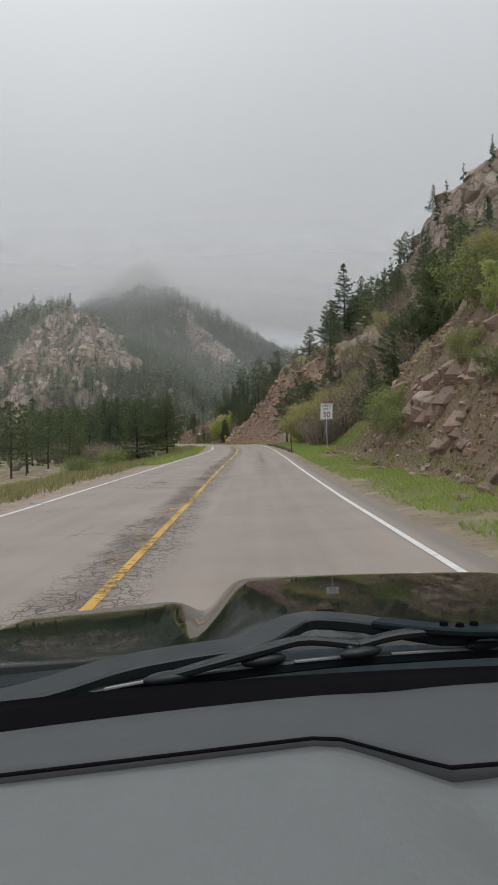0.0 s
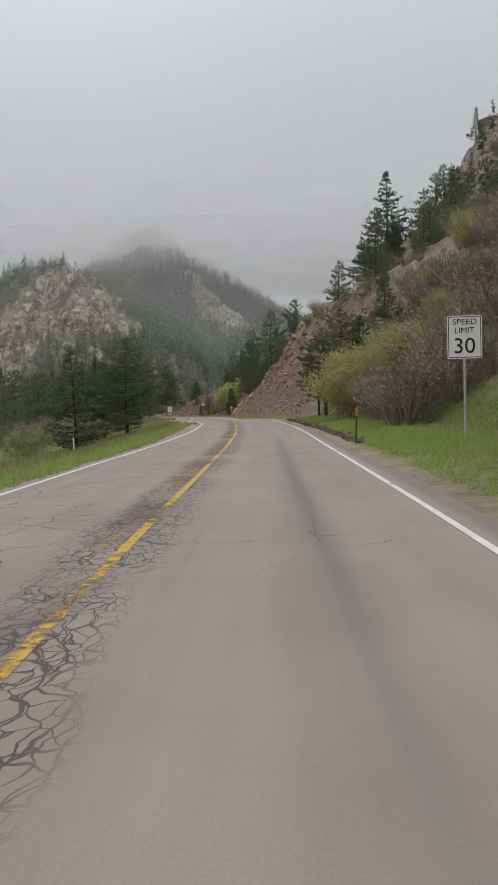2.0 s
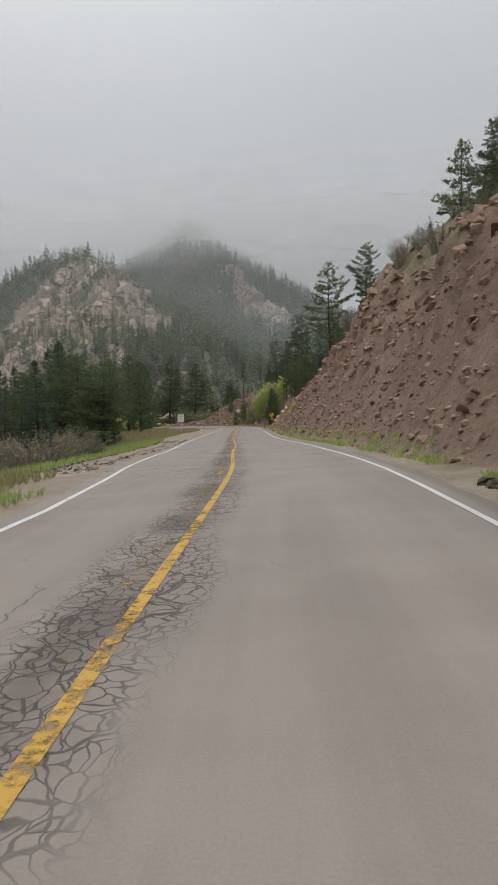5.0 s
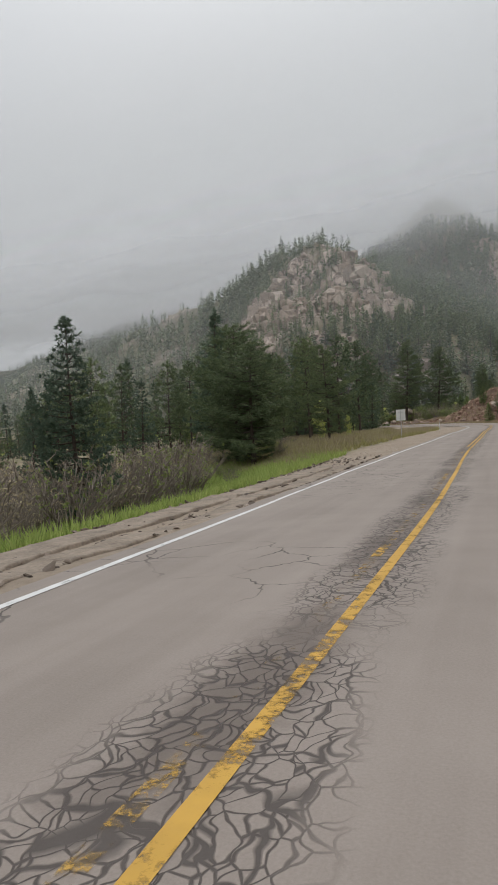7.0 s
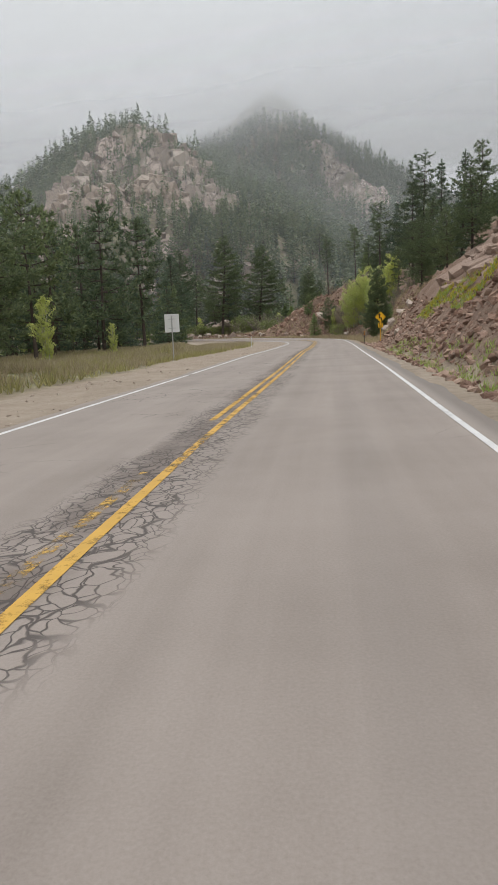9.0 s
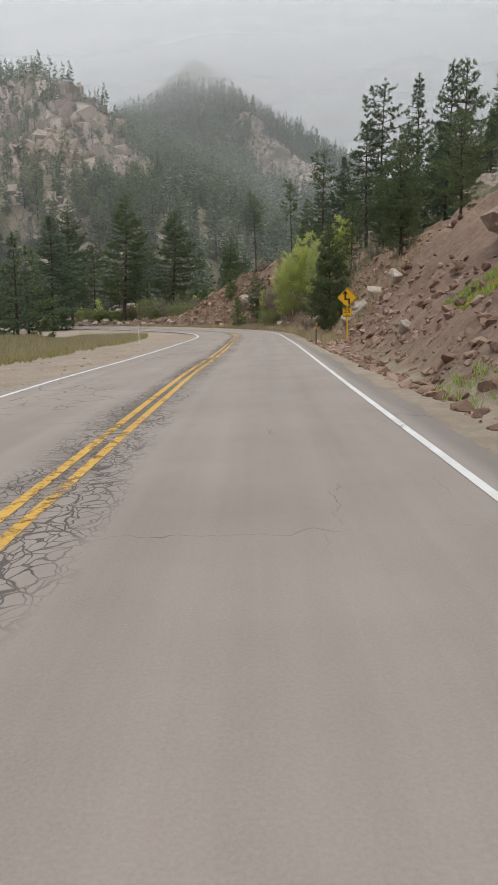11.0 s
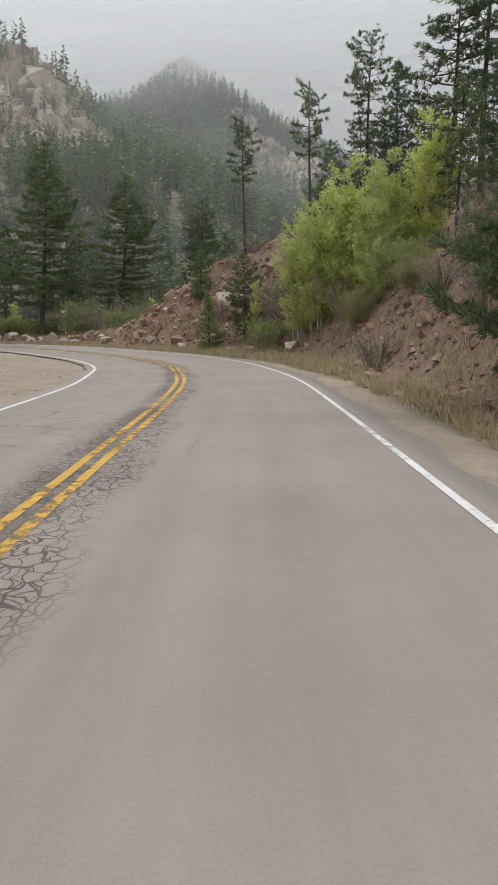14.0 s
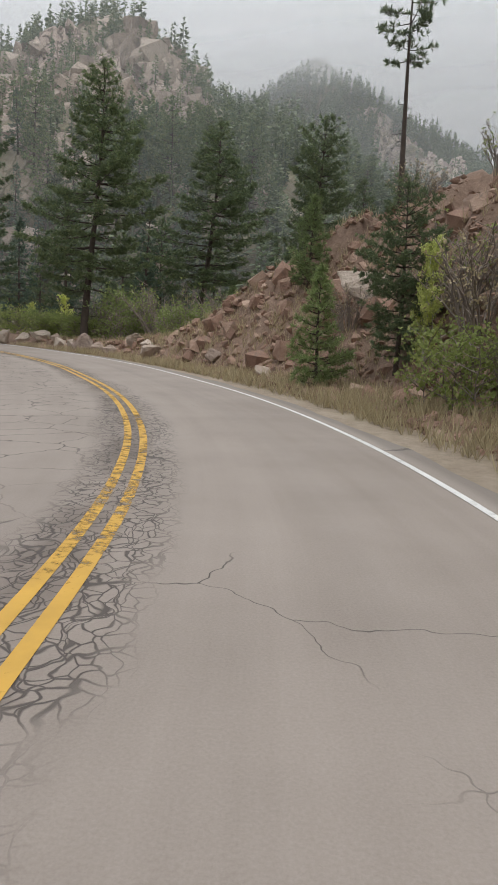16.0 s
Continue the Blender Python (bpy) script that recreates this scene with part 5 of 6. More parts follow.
cx, cy = -122 + rr.random(2600) * 68, 312 + rr.random(2600) * 52
keep = (cragginess(cx, cy) > 0.45 + 0.4 * rr.random(2600)) & (rr.random(2600) < 0.42)
cx, cy = cx[keep], cy[keep]
rubble("summit_blocks", cx, cy, 1.0 + 2.2 * rr.random(len(cx)) ** 2, M_GRANITE, "jointed pink granite blocks standing out of the nearer mountain", CRAGS + MASSIF, 24, 0.75, 1.15, 0.22)
cx, cy = np.repeat(-100 + rr.random(46) * 66, 5), np.repeat(266 + rr.random(46) * 46, 5)
cx, cy = cx + rr.normal(size=230) * 2.2, cy + rr.normal(size=230) * 1.6
keep = np.abs(road_place(cx, cy)[1]) > 24
cx, cy = cx[keep], cy[keep]
rubble("slope_outcrops", cx, cy, 0.7 + 1.9 * rr.random(len(cx)) ** 1.5, M_GRANITE, "pinkish rock outcrops between the pines of the lower slope", CRAGS + MASSIF, 25, 0.6, 0.95, 0.25)

# boulders that stand by themselves
BOULDER_ME = []
for k in range(6):
    V, F = rock_arrays(300 + k, 2, 0.10, 0.72)
    BOULDER_ME.append(mesh_of("boulder", V, F, M_BOULDER))


def boulder(x, y, size, label, group="", lift=0.0):
    ob = new("boulder", BOULDER_ME[int(rng.integers(6))])
    ob.matrix_basis = pose(x, y, gz(x, y) + size * 0.38 + lift, rng.normal() * 8, rng.normal() * 8, rng.random() * 360) @ Matrix.Diagonal((size, size, size, 1))
    return tagged(ob, label, "boulder", group)


def at_road(s, o):
    i = int(np.clip(np.searchsorted(ARC, s), 0, len(ARC) - 1))
    d = s - ARC[i]
    return MID[i, 0] + TAN[i, 0] * d + SIDE[i, 0] * o, MID[i, 1] + TAN[i, 1] * d + SIDE[i, 1] * o


for k in range(20):
    x, y = at_road(250.5 + k * 1.75 + rng.random() * 0.8, 6.2 + rng.random() * 1.0)
    boulder(x, y, 0.55 + 0.65 * rng.random() ** 1.5, "pale granite boulder in a row beside the bend", "boulders edging the bend")
for s, o, sz in ((193, 7.3, 0.75), (195, 8.3, 1.0), (197, 7.1, 0.65), (190.5, 8.5, 0.75), (240, 6.4, 0.6), (245, 6.6, 0.55), (228, 7.5, 0.7), (177, 6.2, 0.4), (108, 6.3, 0.4), (30, 7.4, 0.5), (34.5, 8.0, 0.6), (25.5, 8.2, 0.65)):
    x, y = at_road(s, o)
    boulder(x, y, sz, "pinkish boulder lying at the foot of the bank", "boulders at the foot of the bank")
for s, o, sz in ((13, 5.6, 0.16), (16, 6.6, 0.30), (14, 6.4, 0.26), (20, 6.3, 0.2), (24, 6.1, 0.18), (15.2, 7.1, 0.34), (17.5, 6.9, 0.22), (27, 6.5, 0.24), (31, 6.3, 0.2), (11.5, 6.5, 0.2), (18.5, 7.4, 0.3)):
    x, y = at_road(s, o)
    boulder(x, y, sz, "rounded pale stone in the grass of the verge", "stones on the verge", -0.12 * sz)
slab = boulder(-17.25, 240.9, 1.25, "large pale slab leaning on the red bank", "")
slab.matrix_basis = pose(-17.25, 240.9, gz(-17.25, 240.9) + 0.6, 62, 12, 20) @ Matrix.Diagonal((1.25, 1.1, 0.7, 1))
LEDGE_ME = []
for k in range(5):
    V, F = block_arrays(400 + k)
    LEDGE_ME.append(mesh_of("ledge_block", V, F, M_LEDGE))
for k in range(90):
    x, y = at_road(158 + 22 * rng.random(), 8.6 + 6.0 * rng.random())
    ob = new("ledge_block", LEDGE_ME[k % 5])
    sz = 0.28 + 0.42 * rng.random() ** 1.5
    ob.matrix_basis = pose(x, y, gz(x, y) + sz * 0.15, 8 + rng.normal() * 9, -28 + rng.normal() * 8, 20 + rng.normal() * 22) @ Matrix.Diagonal((sz * 1.6, sz * 1.15, sz * 0.6, 1))
    tagged(ob, "tilted granite ledge block above fallen rock", "rock", "ledge blocks")
for s0, o0 in ((14, 9.5), (19, 10.6), (23, 8.6), (28, 9.8), (33, 9.0), (11, 8.0), (17, 12.5), (37, 10.5), (25, 12.0), (24.2, 8.2), (25.2, 8.0), (26.8, 8.4), (22.4, 8.6), (23.4, 7.7), (20.2, 8.2)):
    for k in range(6):
        x, y = at_road(s0 + rng.normal() * 0.7, o0 + rng.normal() * 0.6)
        ob = new("ledge_block", LEDGE_ME[(k + int(s0)) % 5])
        sz = 0.12 + 0.30 * rng.random() ** 1.4
        ob.matrix_basis = pose(x, y, gz(x, y) + sz * 0.1, 8 + rng.normal() * 9, -30 + rng.normal() * 9, 20 + rng.normal() * 30) @ Matrix.Diagonal((sz * 1.4, sz * 1.1, sz * 0.7, 1))
        tagged(ob, "weathered rock jutting out of the grassy hillside", "rock", "hillside outcrops")
for dx, dy, sz in ((0, 0, 2.5), (2.8, 0.6, 1.9), (-2.2, 1.6, 2.0), (0.8, 2.2, 3.0)):
    boulder(-43.0 + dx, 275.5 + dy, sz, "large pale boulder at the edge of the forest", "boulders at the forest edge")
# ================= signs and posts =================
def text_mesh(name, words, height, mat, width=None):
    """Letters of the built-in font, upright, centred, facing -y."""
    cu = bpy.data.curves.new(name, "FONT")
    cu.body, cu.align_x, cu.align_y, cu.extrude = words, "CENTER", "CENTER", 0.002
    tmp = new(name, cu)
    me = bpy.data.meshes.new_from_object(tmp.evaluated_get(bpy.context.evaluated_depsgraph_get()))
    bpy.data.objects.remove(tmp)
    co = np.array([v.co[:] for v in me.vertices])
    co[:, :2] -= (co[:, :2].max(0) + co[:, :2].min(0)) / 2
    k = height / (co[:, 1].max() - co[:, 1].min())
    kx = k if width is None else width / (co[:, 0].max() - co[:, 0].min())
    out = np.c_[co[:, 0] * kx, -co[:, 2], co[:, 1] * k]
    me.vertices.foreach_set("co", out.ravel())
    me.materials.clear()
    me.materials.append(mat)
    me.update()
    return me


def plate_bm(w, h, t, r=0.04, turn=0.0):
    """A sign blank with rounded corners, upright in x and z, front at -y."""
    bm = bmesh.new()
    pts = []
    for cx, cz, a0 in ((w / 2 - r, h / 2 - r, 0), (-w / 2 + r, h / 2 - r, 90), (-w / 2 + r, -h / 2 + r, 180), (w / 2 - r, -h / 2 + r, 270)):
        for k in range(5):
            a = radians(a0 + k * 22.5)
            pts.append((cx + r * math.cos(a), cz + r * math.sin(a)))
    c, s = math.cos(radians(turn)), math.sin(radians(turn))
    vs = [bm.verts.new((x * c - z * s, 0, x * s + z * c)) for x, z in pts]
    f = bm.faces.new(vs)
    out = bmesh.ops.extrude_face_region(bm, geom=[f])
    bmesh.ops.translate(bm, vec=(0, t, 0), verts=[g for g in out["geom"] if isinstance(g, bmesh.types.BMVert)])
    bmesh.ops.recalc_face_normals(bm, faces=bm.faces[:])
    return bm


def ring_bm(w, h, inset, wide, t, turn=0.0):
    """A border line round a sign."""
    bm = bmesh.new()
    for sx, sz, lx, lz in ((0, 1, 1, 0), (0, -1, 1, 0), (1, 0, 0, 1), (-1, 0, 0, 1)):
        cx, cz = sx * (w / 2 - inset), sz * (h / 2 - inset)
        ax = (w - 2 * inset + wide if lx else wide, t, h - 2 * inset - wide if lz else wide)
        bmesh.ops.create_cube(bm, size=1, matrix=Matrix.Rotation(radians(-turn), 4, "Y") @ Matrix.Translation((cx, 0, cz)) @ Matrix.Diagonal((*ax, 1)))
    return bm


def moved(ob, x=0, y=0, z=0):
    ob.matrix_basis = Matrix.Translation((x, y, z)) @ ob.matrix_basis
    return ob


def post_bm(h, r=0.03, sides=10):
    bm = bmesh.new()
    bmesh.ops.create_cone(bm, cap_ends=True, segments=sides, radius1=r, radius2=r, depth=h + 0.3, matrix=Matrix.Translation((0, 0, h / 2 - 0.15)))
    return bm


def bolts(parent, spots, y):
    for x, z in spots:
        bm = bmesh.new()
        bmesh.ops.create_cone(bm, cap_ends=True, segments=8, radius1=0.012, radius2=0.010, depth=0.012, matrix=Matrix.Translation((x, y, z)) @ Matrix.Rotation(radians(90), 4, "X"))
        part("bolt", bm, M_GALV, parent)


# speed limit sign
sx, sy = 5.62, 48.3
sz = gz(sx, sy)
top = 4.03 - sz
sign = tagged(new("speed_limit_sign"), "white speed limit sign reading 30 on a steel post", "road sign")
sign.matrix_basis = pose(sx, sy, sz, 0, 0, -2)
part("post", post_bm(top - 0.02, 0.038), M_GALV, sign, "galvanised round steel post")
panel = part("panel", plate_bm(0.91, 1.14, 0.004), M_SIGNWHITE, sign, "white panel with black border and letters")
moved(panel, 0, -0.042, top - 0.57)
part("border", ring_bm(0.91, 1.14, 0.035, 0.018, 0.004), M_SIGNBLACK, panel)
for words, h, z, w in (("SPEED", 0.15, 0.405, 0.63), ("LIMIT", 0.15, 0.18, 0.51), ("30", 0.405, -0.225, 0.54)):
    moved(part("lettering", text_mesh("lettering", words, h, M_SIGNBLACK, w), None, panel), 0, -0.004, z)
bolts(panel, ((0, 0.50), (0, -0.50)), -0.004)

# winding-road sign with its advisory plate
sx, sy = -6.6, 188.6
sz = gz(sx, sy)
sign = tagged(new("curve_warning_sign"), "yellow diamond curve warning sign above a 25 MPH plate", "road sign")
sign.matrix_basis = pose(sx, sy, sz, 0, 0, 4)
top = 3.62 - sz
part("post", post_bm(top - 0.15), M_SIGNYELLOW, sign, "slim yellowish steel post")
panel = part("diamond", plate_bm(0.66, 0.66, 0.004, 0.03, 45), M_SIGNYELLOW, sign, "yellow diamond with a black bent arrow")
moved(panel, 0, -0.042, top - 0.467)
part("border", ring_bm(0.66, 0.66, 0.026, 0.014, 0.004, 45), M_SIGNBLACK, panel)
arrow = bmesh.new()
for cx, cz, w, h in ((0.09, -0.204, 0.078, 0.204), (0.0, -0.084, 0.258, 0.078), (-0.09, 0.048, 0.078, 0.24)):
    bmesh.ops.create_cube(arrow, size=1, matrix=Matrix.Translation((cx, 0, cz)) @ Matrix.Diagonal((w, 0.004, h, 1)))
tri = [arrow.verts.new(p) for p in ((-0.222, -0.002, 0.144), (0.042, -0.002, 0.144), (-0.09, -0.002, 0.324))]
arrow.faces.new(tri)
moved(part("arrow", arrow, M_SIGNBLACK, panel), 0, -0.003, 0)
plate = part("advisory_plate", plate_bm(0.42, 0.42, 0.004, 0.03), M_SIGNYELLOW, sign, "small yellow plate reading 25 MPH")
moved(plate, 0, -0.042, top - 1.16)
part("border", ring_bm(0.42, 0.42, 0.02, 0.011, 0.004), M_SIGNBLACK, plate)
moved(part("lettering", text_mesh("lettering", "25", 0.19, M_SIGNBLACK, 0.28), None, plate), 0, -0.003, 0.07)
moved(part("lettering", text_mesh("lettering", "MPH", 0.08, M_SIGNBLACK, 0.215), None, plate), 0, -0.003, -0.134)

# sign seen from behind on the other side
sx, sy = -18.6, 169.5
sz = gz(sx, sy)
sign = tagged(new("road_sign"), "back of a road sign, bare pale aluminium on a steel post", "road sign")
sign.matrix_basis = pose(sx, sy, sz, 0, 0, 8)
top = 3.55 - sz
part("post", post_bm(top - 0.1, 0.036), M_GALV, sign, "grey steel post")
panel = part("panel", plate_bm(0.90, 1.10, 0.004), M_SIGNBACK, sign, "unpainted aluminium panel back")
moved(panel, 0, 0.034, top - 0.55)
for cz in (0.25, -0.3):
    moved(part("crossbar", box_bm(0, -0.008, 0.0, 0.45, 0.016, 0.04, 0.004), M_GALV, panel), 0, 0, cz)
bolts(panel, ((0, 0.32), (0, -0.32)), -0.004)


def delineator(x, y, h, label, amber=True, slim=False):
    ob = tagged(new("delineator_post"), label, "marker post", "roadside marker posts")
    ob.matrix_basis = pose(x, y, gz(x, y), rng.normal() * 2, rng.normal() * 2, 0)
    part("post", box_bm(0, 0, h / 2 - 0.1, 0.06, 0.025, h + 0.2, 0.004), M_POST if amber else M_SIGNBACK, ob)
    if amber:
        for k in range(3):
            bm = bmesh.new()
            bmesh.ops.create_cone(bm, cap_ends=True, segments=14, radius1=0.045, radius2=0.04, depth=0.014, matrix=Matrix.Translation((0, -0.017, h - 0.05 - 0.11 * k)) @ Matrix.Rotation(radians(90), 4, "X"))
            part("reflector", bm, M_AMBER, ob, "round amber reflector")
    else:
        part("reflector", box_bm(0, -0.014, h - 0.08, 0.04, 0.006, 0.12, 0.002), M_SIGNWHITE, ob)


delineator(3.3, 52.6, 1.25, "dark steel marker post with three amber reflectors")
delineator(-8.1, 191.0, 1.12, "dark steel marker post with three amber reflectors")
delineator(-8.4, 60.8, 1.1, "pale marker post on the grassy edge", False)
delineator(-21.6, 205.8, 1.25, "slim pale marker post on the gravel", False)


# ================= low cloud =================
def cloud_sheet(name, y0, bend, z_lo, z_hi, soft, dens, seed, x0, x1, label, lean=1.1, z_bot=None, fade=97, z_end=225, tone=0.76):
    m, n, l, b = nodes_of(name)
    tc = n.new("ShaderNodeTexCoord").outputs["Object"]
    mp = n.new("ShaderNodeMapping")
    mp.inputs["Location"].default_value = (seed * 47.5, 0, seed * 16.5)
    mp.inputs["Scale"].default_value = (1, 1, 1.5)
    l.new(tc, mp.inputs["Vector"])
    puff = noise_node(n, l, mp.outputs[0], 0.0093, 3, 0.45)
    sp = n.new("ShaderNodeSeparateXYZ")
    l.new(tc, sp.inputs[0])
    lev = math_node(n, l, "ADD", sp.outputs["Z"], math_node(n, l, "MULTIPLY", math_node(n, l, "SUBTRACT", puff, 0.5), 60.0))
    fac = n.new("ShaderNodeMapRange")
    fac.interpolation_type = "SMOOTHERSTEP"
    for k, v in (("From Min", z_lo), ("From Max", z_lo + soft), ("To Min", 0.0), ("To Max", dens)):
        fac.inputs[k].default_value = v
    l.new(lev, fac.inputs["Value"])
    top = n.new("ShaderNodeMapRange")
    top.interpolation_type = "SMOOTHERSTEP"
    for k, v in (("From Min", z_end), ("From Max", fade), ("To Min", 0.0), ("To Max", 1.0)):
        top.inputs[k].default_value = v
    l.new(lev, top.inputs["Value"])
    alpha = math_node(n, l, "MULTIPLY", fac.outputs[0], top.outputs[0], clamp=True)
    n.remove(b)
    tr, tl, df, ad, mx = n.new("ShaderNodeBsdfTransparent"), n.new("ShaderNodeBsdfTranslucent"), n.new("ShaderNodeBsdfDiffuse"), n.new("ShaderNodeMixShader"), n.new("ShaderNodeMixShader")
    for q_ in (tl, df):
        q_.inputs["Color"].default_value = (tone, tone * 1.012, tone * 1.04, 1)
    l.new(df.outputs[0], ad.inputs[1])
    l.new(tl.outputs[0], ad.inputs[2])
    ad.inputs[0].default_value = 0.15
    l.new(alpha, mx.inputs[0])
    l.new(tr.outputs[0], mx.inputs[1])
    l.new(ad.outputs[0], mx.inputs[2])
    l.new(mx.outputs[0], n["Material Output"].inputs["Surface"])
    V, F = [], []
    cols, rows = 40, 10
    for j in range(rows + 1):
        for i in range(cols + 1):
            u, v = i / cols, j / rows
            x = x0 + (x1 - x0) * u
            zb = z_lo - 45 if z_bot is None else z_bot
            z = zb + (z_hi - zb) * v
            V.append((x, y0 + bend * ((u - 0.5) * 2) ** 2 + lean * (z - 75), z))
    for j in range(rows):
        for i in range(cols):
            k = j * (cols + 1) + i
            F.append((k, k + 1, k + cols + 2, k + cols + 1))
    ob = new(name, mesh_of(name, V, F, m, True))
    ob.visible_shadow = False
    return tagged(ob, label, "cloud", kind="structure")


for k, (y0, lo, soft, dens) in enumerate(((440, 92, 50, 0.34), (474, 92, 50, 0.42), (505, 90, 50, 0.5), (540, 66, 44, 0.72))):
    cloud_sheet("low_cloud", y0, -500, lo, 2000, soft, dens, k, -2600, 2300, "grey low cloud hanging over the mountain tops", 1.1, None, 125, 230, 0.62)
for k, (y0, dens) in enumerate(((302, 0.11), (345, 0.08), (405, 0.11))):
    cloud_sheet("thin_mist", y0, 0, -45, 520, 30, dens, 7 + k, -690, 570, "thin grey mist hanging before the mountain forest", 0.25, -9)
# ================= grass, flowers and broken edges =================
def blades(name, s_range, o_range, count, per, length, width, mat, label, seed, power=1.0, keep=None):
    """Tufts of grass along the road, joined in one object."""
    x, y, r = along_road(count, s_range, o_range, power, seed)
    if keep is not None:
        k = keep(x, y, r)
        x, y = x[k], y[k]
    z = ground_z(x, y)
    cen = np.c_[x, y, z - 0.02]
    V, F = spikes(cen, np.tile((0, 0, 1.0), (len(cen), 1)), per, length, width, 0.55, r)
    return tagged(new(name, mesh_of(name, V, F, mat)), label, "grass", kind="stuff")


patchy = lambda lim, sc, seed: (lambda x, y, r: fbm(x, y, sc, 3, seed) + 0.25 * r.random(len(x)) > lim)
blades("verge_grass", (46, 87), (4.75, 10.0), 16000, 7, 0.17, 0.018, M_GRASS, "fresh green grass on the roadside verge", 31, 0.9, patchy(0.42, 2.0, 81))
blades("near_verge_grass", (2, 48), (4.5, 7.2), 12000, 8, 0.12, 0.011, M_GRASS, "grass on the roadside verge below the rocks", 42, 0.9, patchy(0.53, 1.5, 81))
blades("hill_grass", (0, 90), (7.2, 23), 12000, 6, 0.30, 0.026, M_DRY, "tufts of pale dry grass on the hillside", 32, 1.0, patchy(0.5, 3.5, 82))
blades("hill_herbs", (3, 46), (7.0, 15), 5000, 6, 0.22, 0.018, M_OLIVE, "olive herbs between the rocks of the hillside", 43, 1.0, patchy(0.5, 2.2, 93))
blades("hill_straw", (3, 46), (6.4, 14), 8000, 7, 0.17, 0.013, M_DRY, "short straw-coloured grass between the stones of the bank", 45, 1.0, patchy(0.48, 1.6, 95))
blades("valley_grass", (0, 93), (-13.0, -4.7), 12000, 5, 0.40, 0.032, M_OLIVE, "green grass beside the outer shoulder", 33, 1.0, patchy(0.5, 2.6, 83))
blades("edge_grass", (38, 88), (-5.2, -3.5), 4200, 6, 0.24, 0.020, M_GRASS, "fresh grass close beside the white line", 44, 1.0, patchy(0.40, 2.0, 94))
blades("shoulder_grass", (90, 142), (-16, -6.8), 12000, 5, 0.42, 0.034, M_GRASS, "green grass on the falling bank", 34, 1.0, patchy(0.45, 2.6, 84))
blades("meadow_grass", (138, 225), (-24, -8.2), 14000, 6, 0.50, 0.036, M_DRY, "yellowing grass between the gravel and the trees", 35, 1.0, patchy(0.44, 4.0, 85))
blades("meadow_green", (138, 225), (-24, -7.6), 14000, 5, 0.42, 0.036, M_OLIVE, "green grass between the gravel and the trees", 36, 1.0, patchy(0.56, 2.6, 86))
blades("ditch_grass", (190, 258), (4.9, 12), 5500, 6, 0.48, 0.020, M_DRY, "straw-coloured dry grass along the ditch", 37, 1.3, patchy(0.5, 2.2, 87))
blades("outer_bank_grass", (219, 267), (4.7, 9.5), 2800, 6, 0.40, 0.020, M_DRY, "straw-coloured grass on the outer bank", 41, 1.3, patchy(0.5, 1.8, 91))
blades("scree_grass", (90, 168), (4.7, 5.7), 1100, 6, 0.26, 0.022, M_GRASS, "sparse grass at the foot of the scree", 38, 1.0, patchy(0.52, 2.2, 88))
blades("flower_grass", (154, 176), (7.0, 8.6), 2800, 6, 0.20, 0.022, M_GRASS, "green herbs on the rock ledge", 39, 1.0, patchy(0.42, 2.2, 89))
blades("yellow_flowers", (154, 174), (7.0, 8.8), 1500, 4, 0.26, 0.03, M_FLOWER, "yellow wild flowers on the rock ledge", 40, 1.0, patchy(0.5, 1.6, 90))


def broken_edge(s0, s1, o_base, reach, lift, seed, label):
    """A ragged slab of old asphalt and packed sand along the shoulder, with a broken face towards the road."""
    V, F = [], []
    ss = np.arange(s0, s1, 0.2)
    n1 = fbm(ss, ss * 0 + seed, 3.5, 4, seed) - 0.5
    n2 = fbm(ss, ss * 0 + seed * 3.1, 1.1, 4, seed + 5) - 0.5
    for k, s in enumerate(ss):
        i = int(np.clip(np.searchsorted(ARC, s), 0, len(ARC) - 1))
        taper = max(0.0, min(1, (s - s0) / 4, (s1 - s) / 4))
        o_in = LEFT_EDGE(s) + o_base + 0.9 * n1[k] + 0.25 * n2[k]
        h = lift + 0.12 * n2[(k * 2) % len(ss)] + 0.10 * n1[(k * 3) % len(ss)] - 0.12 * (1 - taper)
        for o, dz in ((o_in + 0.03, -0.26), (o_in - 0.02, h - 0.02), (o_in - 0.04, h), (o_in - reach * 0.6, h + 0.01), (o_in - reach, -0.16)):
            x, y = MID[i, 0] + TAN[i, 0] * (s - ARC[i]) + SIDE[i, 0] * o, MID[i, 1] + TAN[i, 1] * (s - ARC[i]) + SIDE[i, 1] * o
            V.append((x, y, MIDZ[i] + BANK[i] * o + dz))
        if k:
            for c in range(4):
                a = (k - 1) * 5 + c
                F.append((a, a + 1, a + 6, a + 5))
    return part("broken_edge", mesh_of("broken_edge", V, F, M_EDGE), None, road, label)


M_EDGE = mat_plain("broken_asphalt", (0.27, 0.22, 0.175), 0.95, var=0.6, scale=1.6, bump=0.9)
broken_edge(94, 138, -0.62, 1.0, -0.045, 3, "broken layered asphalt edge in the sandy shoulder")
broken_edge(98, 134, -1.75, 1.3, -0.055, 9, "outermost broken edge in the sandy shoulder")
broken_edge(45, 71, -0.5, 0.7, -0.05, 8, "crumbling asphalt edge beside the grass")
